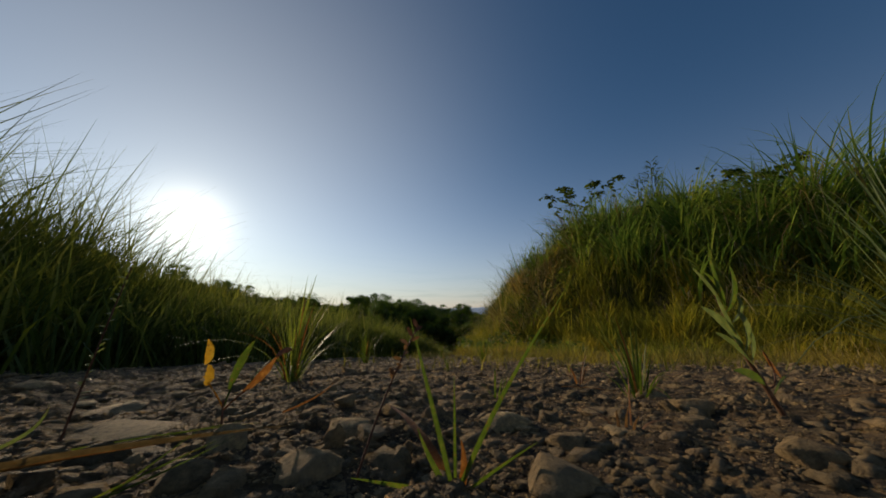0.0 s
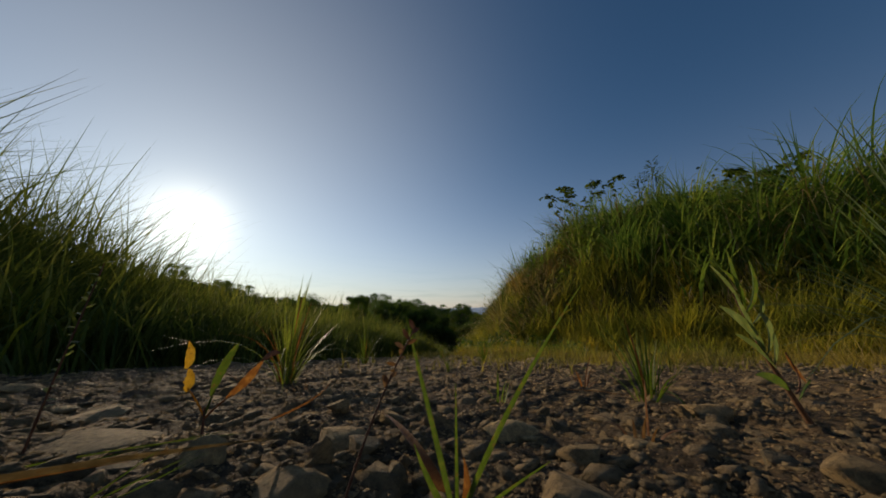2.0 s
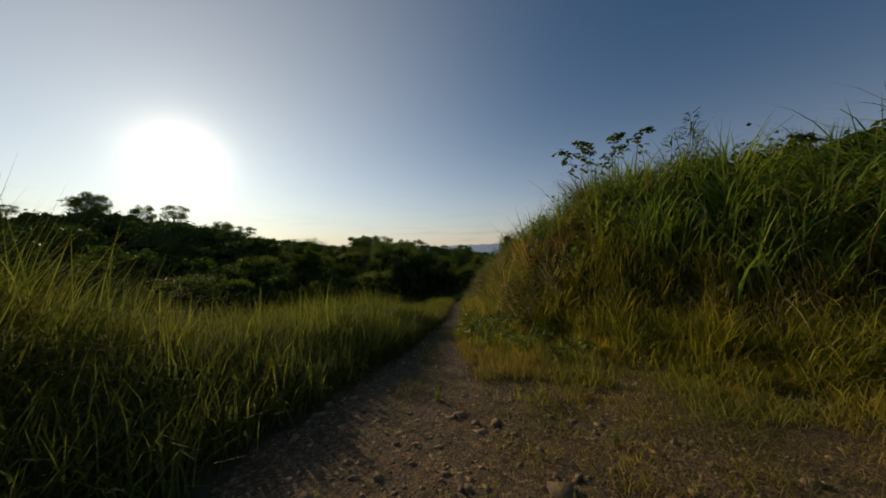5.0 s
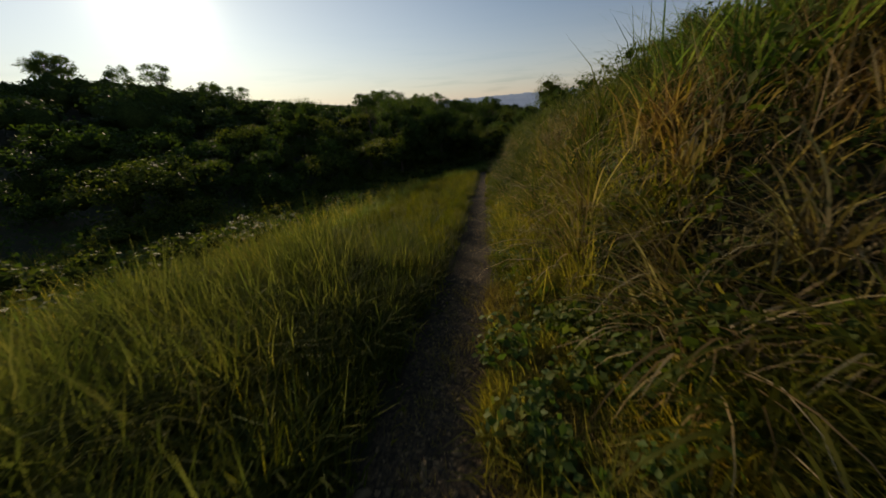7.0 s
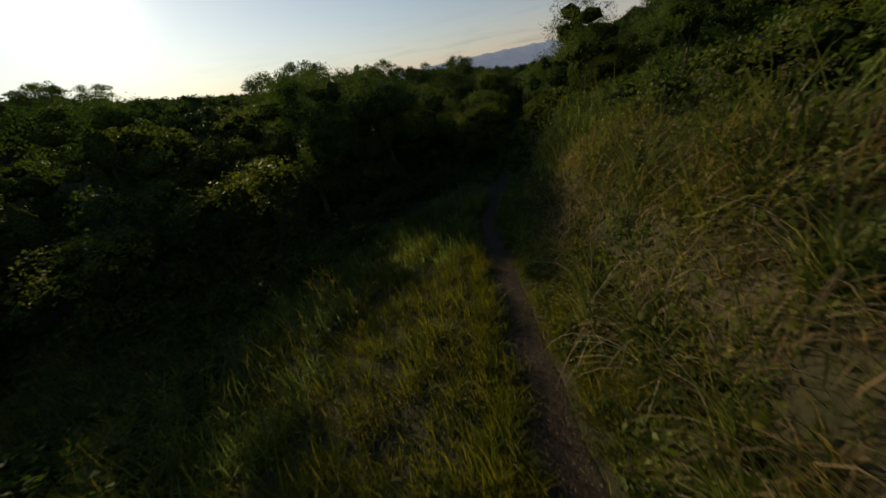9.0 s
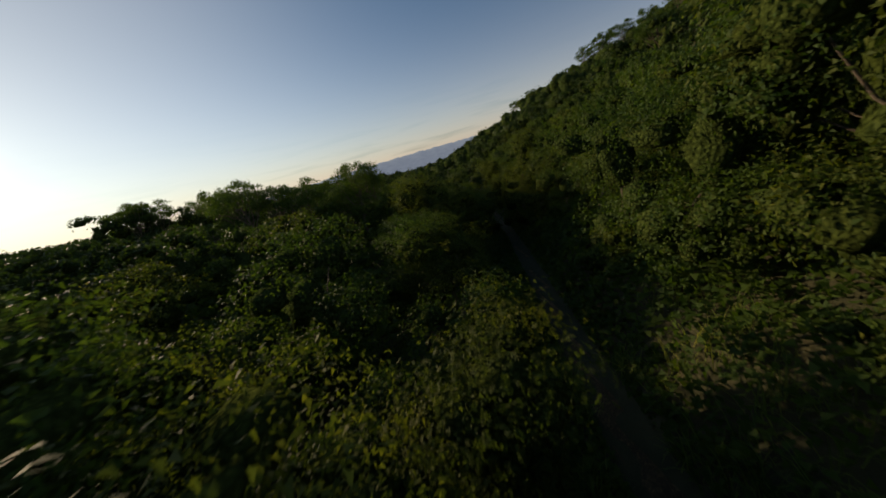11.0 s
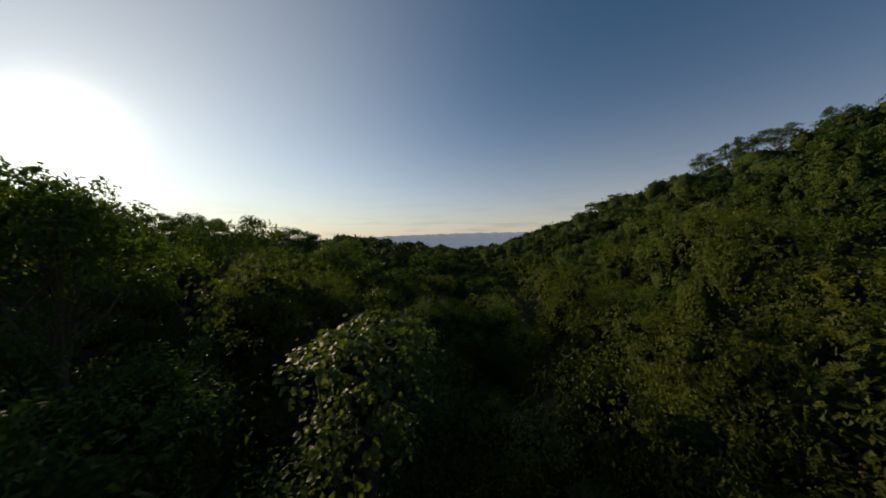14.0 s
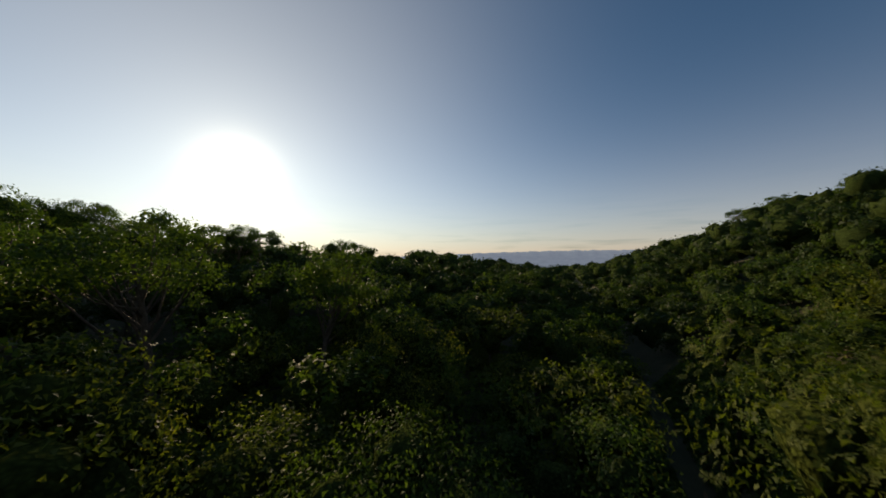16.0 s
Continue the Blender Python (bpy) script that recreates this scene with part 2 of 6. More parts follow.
def make_gravel():
    k = Mat("gravel_and_clay")
    c = k.ramp(k.noise(2.2, 6.0, 0.6, "World"), (0.3, (0.150, 0.108, 0.057)), (0.55, (0.228, 0.163, 0.084)), (0.75, (0.322, 0.235, 0.123)))
    c = k.mix(0.7, c, k.ramp(k.noise(55.0, 6.0, 0.7, "World"), (0.3, (0.5, 0.5, 0.52)), (0.5, (0.95, 0.92, 0.9)), (0.72, (1.45, 1.35, 1.2))), "MULTIPLY")
    relief = []
    for size, share in ((21.0, 0.75), (46.0, 0.6)):
        t = k.n.new("ShaderNodeTexVoronoi")
        t.inputs["Scale"].default_value = size
        t.inputs["Randomness"].default_value = 1.0
        k.l.new(k.geo.outputs["Position"], t.inputs["Vector"])
        tone = k.ramp(t.outputs["Color"], (0.15, (0.42, 0.42, 0.44)), (0.5, (0.95, 0.93, 0.9)), (0.85, (1.7, 1.62, 1.5)))
        c = k.mix(share, c, tone, "MULTIPLY")
        c = k.mix(k.ramp(t.outputs["Distance"], (0.35, (0, 0, 0)), (0.75, (0.6, 0.6, 0.6))), c, (0.07, 0.053, 0.038), "MIX")
        relief.append(t.outputs["Distance"])
    c = k.mix(0.75, c, k.ramp(k.noise(260.0, 6.0, 0.8, "World"), (0.34, (0.3, 0.3, 0.31)), (0.5, (0.95, 0.95, 0.93)), (0.66, (2.0, 1.9, 1.7))), "MULTIPLY")
    # further along shade is painted in, darker, greyer; in the woods bare clay again
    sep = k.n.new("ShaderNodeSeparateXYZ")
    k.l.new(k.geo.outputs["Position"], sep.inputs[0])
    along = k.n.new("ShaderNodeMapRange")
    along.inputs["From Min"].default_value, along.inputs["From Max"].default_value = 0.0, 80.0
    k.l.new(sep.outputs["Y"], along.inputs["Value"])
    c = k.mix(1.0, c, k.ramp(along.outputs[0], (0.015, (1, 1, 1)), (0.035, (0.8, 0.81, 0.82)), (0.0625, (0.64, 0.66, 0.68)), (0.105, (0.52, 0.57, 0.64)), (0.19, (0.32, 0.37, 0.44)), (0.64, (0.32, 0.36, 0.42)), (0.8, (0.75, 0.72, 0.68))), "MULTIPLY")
    h = k.mix(0.5, relief[0], relief[1], "MIX")
    h = k.mix(0.35, h, k.noise(150.0, 8.0, 0.75, "World"), "MIX")
    b = k.n.new("ShaderNodeBump")
    b.invert = True
    b.inputs["Strength"].default_value = 1.0
    b.inputs["Distance"].default_value = 0.045
    k.put(b.inputs["Height"], h)
    return k.bsdf(c, 0.92, b.outputs["Normal"], 0.2)


def make_stone():
    k = Mat("river_stone")
    c = k.ramp(k.info.outputs["Random"], (0.0, (0.179, 0.145, 0.087)), (0.4, (0.278, 0.210, 0.115)), (0.75, (0.367, 0.270, 0.138)), (1.0, (0.467, 0.370, 0.210)))
    c = k.mix(0.6, c, k.ramp(k.geo.outputs["Random Per Island"], (0.0, (0.5, 0.5, 0.52)), (0.5, (1, 0.95, 0.88)), (0.9, (1.35, 1.2, 1.05)), (1.0, (2.0, 1.85, 1.65))), "MULTIPLY")
    c = k.mix(0.8, c, k.ramp(k.noise(110.0, 7.0, 0.8, "World"), (0.34, (0.34, 0.35, 0.35)), (0.5, (0.95, 0.93, 0.88)), (0.66, (1.7, 1.6, 1.4))), "MULTIPLY")
    c = k.mix(k.ramp(k.noise(16.0, 5.0, 0.65, "World"), (0.48, (0, 0, 0)), (0.68, (0.6, 0.6, 0.6))), c, (0.28, 0.2, 0.115), "MIX")
    relief = k.mix(0.5, k.noise(60.0, 6.0, 0.7, "World"), k.noise(230.0, 7.0, 0.75, "World"), "MIX")
    return k.bsdf(c, 0.88, k.bump(relief, 1.0, 0.02), 0.25)


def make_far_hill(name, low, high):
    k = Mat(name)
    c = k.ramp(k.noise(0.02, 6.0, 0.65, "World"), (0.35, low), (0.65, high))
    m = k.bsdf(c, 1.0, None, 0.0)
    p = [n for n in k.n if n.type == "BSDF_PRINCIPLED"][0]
    # the haze before the hill is put into its bluish colour and this faint glow
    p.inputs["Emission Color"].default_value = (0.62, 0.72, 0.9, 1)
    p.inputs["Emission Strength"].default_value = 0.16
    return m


BARK, SOIL, GRAVEL, STONE = make_bark(), make_soil(), make_gravel(), make_stone()
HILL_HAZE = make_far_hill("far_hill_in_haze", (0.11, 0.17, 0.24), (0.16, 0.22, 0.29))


def steel():
    k = Mat("galvanised_steel")
    c = k.ramp(k.noise(3.0, 4.0, 0.6, "World"), (0.3, (0.06, 0.066, 0.075)), (0.7, (0.1, 0.108, 0.12)))
    return k.bsdf(c, 0.6, None, 0.4, 0.2)


STEEL = steel()

# ---------------------------------------------------------------- the lie of the land

PATH_Y = (-60, -6, 0, 3, 6, 10, 17, 26, 42, 50, 57, 63, 72, 82, 90, 110, 150, 250, 400)
PATH_X = (-3, -0.9, -0.75, -0.6, -0.3, 0.05, 0.6, 1.05, 1.9, 4.2, 7.0, 9.8, 14.2, 19.0, 22.8, 31, 44, 64, 80)
FALL_Y = (-400, -60, -20, 0, 10, 45, 95, 150, 250, 400, 900, 5000)
FALL_Z = (14, 5, 1.6, 0, -1.15, -5.8, -11.5, -13.5, -13, -14, -60, -60)
CLEAR_Y = (-60, -3, 2.5, 4.5, 6.5, 9.0, 12.0, 16, 30, 50, 58)
CLEAR_R = (5.5, 5.6, 5.3, 4.5, 3.1, 1.4, 0.52, 0.32, 0.28, 0.28, 0.5)
LEFT_Y = (-60, 0, 4, 6, 8, 12, 50, 58)
LEFT_R = (1.1, 1.0, 0.85, 0.72, 0.46, 0.28, 0.28, 0.5)


def smooth(a, b, v):
    t = np.clip((np.asarray(v, float) - a) / (b - a), 0, 1)
    return t * t * (3 - 2 * t)


def path_x(y):
    return np.interp(y, PATH_Y, PATH_X)


def wave(x, y, size, seed):
    """Soft rolling relief, between about -1 and 1."""
    a, b, c = 2.1 + seed, 4.7 * seed + 1.3, 0.7 * seed
    x, y = np.asarray(x, float) / size, np.asarray(y, float) / size
    return (np.sin(1.7 * x + a) * np.cos(1.3 * y + b) + 0.6 * np.sin(2.9 * x - 2.3 * y + c) + 0.4 * np.sin(5.1 * y + 3.7 * x + b)) / 2.0


def ground(x, y):
    """Height of the ground."""
    x, y = np.asarray(x, float), np.asarray(y, float)
    u = x - path_x(y)
    z = np.interp(y, FALL_Y, FALL_Z)
    # bank and hill beside the track
    v = np.maximum(u - np.interp(y, CLEAR_Y, CLEAR_R), 0)
    bank = np.interp(v * np.interp(y, (7, 11), (1.0, 1.5)), (0, 0.8, 1.9, 2.3, 3.3, 5, 10, 400), (0, 0.12, 0.5, 0.85, 2.35, 3.3, 3.6, 3.6)) * (1 - 0.6 * smooth(40, 70, y)) * np.interp(y, (1, 4, 7.5, 10.5), (0.55, 0.6, 0.8, 1.0))
    steep = np.interp(y, (-60, 12, 40, 70, 120, 220, 400), (0.02, 0.04, 0.2, 0.40, 0.46, 0.40, 0.2))
    hill = steep * np.interp(v, (0, 4, 60, 95, 400, 3000), (0, 1.5, 58, 74, 40, 0))
    # the side that falls away, then climbs to the next ridge
    w = np.maximum(-u - np.interp(y, LEFT_Y, LEFT_R), 0)
    dip = np.interp(w, (0, 1.5, 4, 13, 22, 90, 160, 400, 3000), (0, -0.05, -0.5, -2.3, -2.0, 14.5, 17, 4, 0))
    rise = np.interp(w, (0, 3, 14, 40, 90, 160, 400, 3000), (0, 0.6, 3.0, 6.5, 13.0, 15, 6, 0))
    f = smooth(40, 75, y)
    far = 1 - smooth(200, 420, y)
    left = (dip * (1 - f) + rise * f) * np.where(y < 6, smooth(2, 9, y), 1.0)
    wild = smooth(0.3, 4.0, np.maximum(v, w))
    rough = wild * (0.12 * wave(x, y, 2.2, 1) + 0.35 * wave(x, y, 7.0, 2) * smooth(3, 12, np.maximum(v, w)))
    return z + (bank + hill + left) * far + rough


# ---------------------------------------------------------------- building blocks


def mesh_from(name, verts, faces, material, smooth_faces=True):
    me = bpy.data.meshes.new(name)
    verts, faces = np.asarray(verts, np.float32), np.asarray(faces, np.int32)
    k = faces.shape[1]
    me.vertices.add(len(verts))
    me.vertices.foreach_set("co", verts.ravel())
    me.loops.add(faces.size)
    me.loops.foreach_set("vertex_index", faces.ravel())
    me.polygons.add(len(faces))
    me.polygons.foreach_set("loop_start", np.arange(0, faces.size, k, dtype=np.int32))
    me.polygons.foreach_set("loop_total", np.full(len(faces), k, np.int32))
    if smooth_faces:
        me.polygons.foreach_set("use_smooth", np.ones(len(faces), bool))
    me.materials.append(material)
    me.update(calc_edges=True)
    return me


def part(name, me, parent, label=""):
    ob = new(name, me)
    ob.parent = parent
    return tagged(ob, label)


def blades(rng, base, length, width, lean, curl, heading=None, rings=4):
    """Grass blades: arching, tapering strips that grow from base points."""
    n = len(base)
    heading = rng.uniform(0, 2 * np.pi, n) if heading is None else heading
    length, width, lean, curl = (np.broadcast_to(np.asarray(a, float), n) for a in (length, width, lean, curl))
    out = np.stack([np.cos(heading), np.sin(heading), np.zeros(n)], 1)
    side = np.stack([-np.sin(heading), np.cos(heading), np.zeros(n)], 1)
    up = np.array([0, 0, 1.0])
    p = np.array(base, float)
    verts = np.zeros((n, rings, 2, 3))
    for i in range(rings):
        s = i / (rings - 1)
        w = (width * (1.0 - s ** 1.6) * (0.65 + 0.35 * min(1, 3 * s)) + 0.0006)[:, None] / 2
        verts[:, i, 0], verts[:, i, 1] = p - side * w, p + side * w
        a = (lean + curl * (s + 0.5 / (rings - 1)) ** 1.5)[:, None]
        p = p + (length[:, None] / (rings - 1)) * (out * np.sin(a) + up * np.cos(a))
    idx = np.arange(n * rings * 2).reshape(n, rings, 2)
    faces = np.stack([idx[:, :-1, 0], idx[:, :-1, 1], idx[:, 1:, 1], idx[:, 1:, 0]], -1).reshape(-1, 4)
    return verts.reshape(-1, 3), faces


def leaves(rng, centre, normal, size, ratio=0.42, fold=0.18, droop=0.0, simple=False):
    """Leaves: folded diamonds at centre, that face along normal."""
    n = len(centre)
    nrm = normal + rng.normal(0, 0.72, (n, 3))
    nrm[:, 2] += 0.3
    nrm /= np.linalg.norm(nrm, axis=1, keepdims=True) + 1e-9
    d = rng.normal(0, 1, (n, 3))
    d[:, 2] -= droop
    d -= nrm * np.sum(d * nrm, 1, keepdims=True)
    d /= np.linalg.norm(d, axis=1, keepdims=True) + 1e-9
    s = np.cross(nrm, d)
    size = np.broadcast_to(np.asarray(size, float), n)[:, None]
    if simple:
        verts = np.stack([centre - d * size * 0.5 - s * size * ratio * 0.6, centre - d * size * 0.3 + s * size * ratio * 0.7, centre + d * size * 0.55], 1)
        return verts.reshape(-1, 3), np.arange(n * 3).reshape(n, 3)
    verts = np.stack([centre - d * size * 0.5, centre + s * size * ratio * 0.5 + nrm * size * fold * 0.4 - d * size * 0.05,
                      centre + d * size * 0.5, centre - s * size * ratio * 0.5 + nrm * size * fold * 0.4 - d * size * 0.05], 1)
    i = np.arange(n * 4).reshape(n, 4)
    faces = np.concatenate([i[:, [0, 1, 2]], i[:, [0, 2, 3]]])
    return verts.reshape(-1, 3), faces


def round_leaves(rng, centre, normal, size):
    """Broad heart-shaped leaves, folded along the rib and bent at the tip."""
    n = len(centre)
    nrm = normal + rng.normal(0, 0.6, (n, 3)) + (0, 0, 0.7)
    nrm /= np.linalg.norm(nrm, axis=1, keepdims=True)
    d = rng.normal(0, 1, (n, 3)) + (0, 0, -0.4)
    d -= nrm * np.sum(d * nrm, 1, keepdims=True)
    d /= np.linalg.norm(d, axis=1, keepdims=True)
    side = np.cross(nrm, d)
    size = np.broadcast_to(np.asarray(size, float), n)[:, None]
    rows = []
    for s, w, drop in ((-0.5, 0.1, 0.0), (-0.42, 0.55, 0.02), (-0.15, 0.8, 0.03), (0.12, 0.66, -0.01), (0.34, 0.34, -0.08), (0.55, 0.02, -0.18)):
        mid = centre + d * size * s + nrm * size * drop
        rows.append(np.stack([mid - side * size * w * 0.5 + nrm * size * 0.1 * w, mid, mid + side * size * w * 0.5 + nrm * size * 0.1 * w], 1))
    v = np.stack(rows, 1)
    i = np.arange(n * 18).reshape(n, 6, 3)
    f = np.concatenate([np.stack([i[:, :-1, k], i[:, :-1, k + 1], i[:, 1:, k + 1], i[:, 1:, k]], -1).reshape(-1, 4) for k in (0, 1)])
    return v.reshape(-1, 3), f


def fronds(rng, centre, normal, length, leaflet, per=12):
    """Feathered leaves: pairs of pointed leaflets along a bent rib."""
    n = len(centre)
    nrm = normal + rng.normal(0, 0.6, (n, 3)) + np.array([0, 0, 0.5])
    nrm /= np.linalg.norm(nrm, axis=1, keepdims=True) + 1e-9
    axis = rng.normal(0, 1, (n, 3)) + normal * 0.8 + np.array([0, 0, -0.25])
    axis -= nrm * np.sum(axis * nrm, 1, keepdims=True) * 0.8
    axis /= np.linalg.norm(axis, axis=1, keepdims=True) + 1e-9
    side = np.cross(nrm, axis)
    size = rng.uniform(0.75, 1.25, (n, 1))
    out = []
    for k in range(per):
        s, sign = (k // 2) / (per // 2), 1 if k % 2 else -1
        root = centre + axis * (s - 0.3) * length * size - nrm * (s * s * 0.3 * length) * size
        lean = side * sign * 0.85 + axis * 0.55 - nrm * 0.12 + rng.normal(0, 0.12, (n, 3))
        tip = root + lean * leaflet * size * (1.05 - 0.45 * s)
        out.append(np.stack([root - axis * leaflet * 0.17, root + axis * leaflet * 0.2 + lean * leaflet * 0.25, tip], 1))
    v = np.concatenate(out)
    return v.reshape(-1, 3), np.arange(len(v) * 3).reshape(-1, 3)


def tube(points, radii, sides=6):
    """A tapered tube along points."""
    pts = [Vector(p) for p in points]
    verts, faces = [], []
    for i, p in enumerate(pts):
        d = (pts[min(i + 1, len(pts) - 1)] - pts[max(i - 1, 0)]).normalized()
        a = d.orthogonal().normalized()
        b = d.cross(a)
        for j in range(sides):
            t = 2 * math.pi * j / sides
            verts.append(p + (a * math.cos(t) + b * math.sin(t)) * radii[i])
    for i in range(len(pts) - 1):
        for j in range(sides):
            k = (j + 1) % sides
            faces.append((i * sides + j, i * sides + k, (i + 1) * sides + k, (i + 1) * sides + j))
    return np.array(verts), np.array(faces)


def merge(pieces):
    vs, fs, n = [], [], 0
    for v, f in pieces:
        vs.append(np.asarray(v))
        fs.append(np.asarray(f) + n)
        n += len(v)
    return np.concatenate(vs), np.concatenate(fs)


# ---------------------------------------------------------------- ground, track, far hills


def spread(n, lo, hi, k):
    s = np.linspace(-1, 1, n)
    t = np.sinh(k * s) / np.sinh(k)
    return np.where(t < 0, -t * lo, t * hi)


def build_ground():
    gx = spread(200, -4200, 4200, 8.0) + 1.0
    gy = spread(270, -700, 4700, 7.5) + 6.0
    X, Y = np.meshgrid(gx, gy)
    Z = ground(X, Y)
    v = np.stack([X, Y, Z], -1).reshape(-1, 3)
    i = np.arange(len(v)).reshape(X.shape)
    f = np.stack([i[:-1, :-1], i[:-1, 1:], i[1:, 1:], i[1:, :-1]], -1).reshape(-1, 4)
    ob = new("ground", mesh_from("ground", v, f, SOIL))
    tagged(ob, "dark soil and leaf litter of a valley side", "ground", kind="structure")


def build_path():
    ys = np.concatenate([np.linspace(-6, -0.5, 24, False), np.linspace(-0.5, 2.0, 84, False), np.linspace(2.0, 8, 90, False), np.linspace(8, 30, 110, False), np.linspace(30, 118, 150)])
    q = np.sinh(np.linspace(-3.2, 3.2, 90))
    ts = np.where(q < 0, 0.28 * (1 + q / np.sinh(3.2)), 0.28 + 0.72 * q / np.sinh(3.2))
    Y, S = np.meshgrid(ys, ts, indexing="ij")
    edge = (0.16 * wave(Y, Y * 0.3, 0.5, 3) + 0.12 * wave(Y, Y, 0.16, 4)) * np.interp(Y, (5, 12), (1.0, 0.3))
    lo = -np.interp(Y, LEFT_Y, LEFT_R) - 0.2 + edge
    hi = np.interp(Y, CLEAR_Y, CLEAR_R) + 0.1 - edge
    X = path_x(Y) + lo + (hi - lo) * S
    rim = np.minimum(S, 1 - S) * (hi - lo)
    near = 1 - smooth(3, 9, Y)
    Z = ground(X, Y) + np.interp(rim, (0, 0.12), (-0.05, 0.02)) + near * (0.006 * wave(X, Y, 0.11, 5) + 0.004 * wave(X, Y, 0.035, 6)) + 0.012 * wave(X, Y, 0.45, 7)
    v = np.stack([X, Y, Z], -1).reshape(-1, 3)
    i = np.arange(len(v)).reshape(X.shape)
    f = np.stack([i[:-1, :-1], i[1:, :-1], i[1:, 1:], i[:-1, 1:]], -1).reshape(-1, 4)
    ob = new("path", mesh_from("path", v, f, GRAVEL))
    return tagged(ob, "stony gravel track of clay and flat river stones", "path", kind="structure")


def path_height(x, y):
    near = 1 - smooth(3, 9, y)
    return ground(x, y) + 0.02 + near * (0.006 * wave(x, y, 0.11, 5) + 0.004 * wave(x, y, 0.035, 6)) + 0.012 * wave(x, y, 0.45, 7)


def build_far_hill(name, az0, az1, dist, heights, label):
    """A long hill far off, on an arc round the place, with its own slopes."""
    a = np.radians(np.linspace(az0, az1, 160))
    h = np.interp(np.linspace(0, 1, 160), np.linspace(0, 1, len(heights)), heights)
    h = h + 4 * wave(a * 60, a * 9, 1.0, 3) + 1.5 * wave(a * 300, a, 1.0, 5)
    rows, n = [], 7
    for j in range(n):
        s = j / (n - 1)
        r = dist * (0.86 + 0.28 * s)
        k = np.sin(np.pi * min(max(s, 0.0), 1.0))
        rows.append(np.stack([-np.sin(a) * r, np.cos(a) * r, -64 + (h + 64) * k + 2.5 * k * wave(a * 90, a * 0 + s * 9, 1.0, 2 + j)], 1))
    v = np.concatenate(rows)
    i = np.arange(len(v)).reshape(n, 160)
    f = np.stack([i[:-1, :-1], i[:-1, 1:], i[1:, 1:], i[1:, :-1]], -1).reshape(-1, 4)
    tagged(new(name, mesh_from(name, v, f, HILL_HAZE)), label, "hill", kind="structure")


build_ground()
track = build_path()
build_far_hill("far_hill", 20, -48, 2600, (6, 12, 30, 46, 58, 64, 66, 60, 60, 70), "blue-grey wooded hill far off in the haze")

# ---------------------------------------------------------------- trees


def lump(rng, centre, r, squash, sub=1, rough=0.24):
    """One lobe of the inside of a crown, an uneven lump."""
    bm = bmesh.new()
    bmesh.ops.create_icosphere(bm, subdivisions=sub + 1, radius=1.0)
    bm.verts.index_update()
    v = np.array([q.co[:] for q in bm.verts])
    f = np.array([[q.index for q in p.verts] for p in bm.faces])
    bm.free()
    v = v * (1 + rng.normal(0, rough, (len(v), 1)))
    return v * r * np.asarray(squash) + centre, f


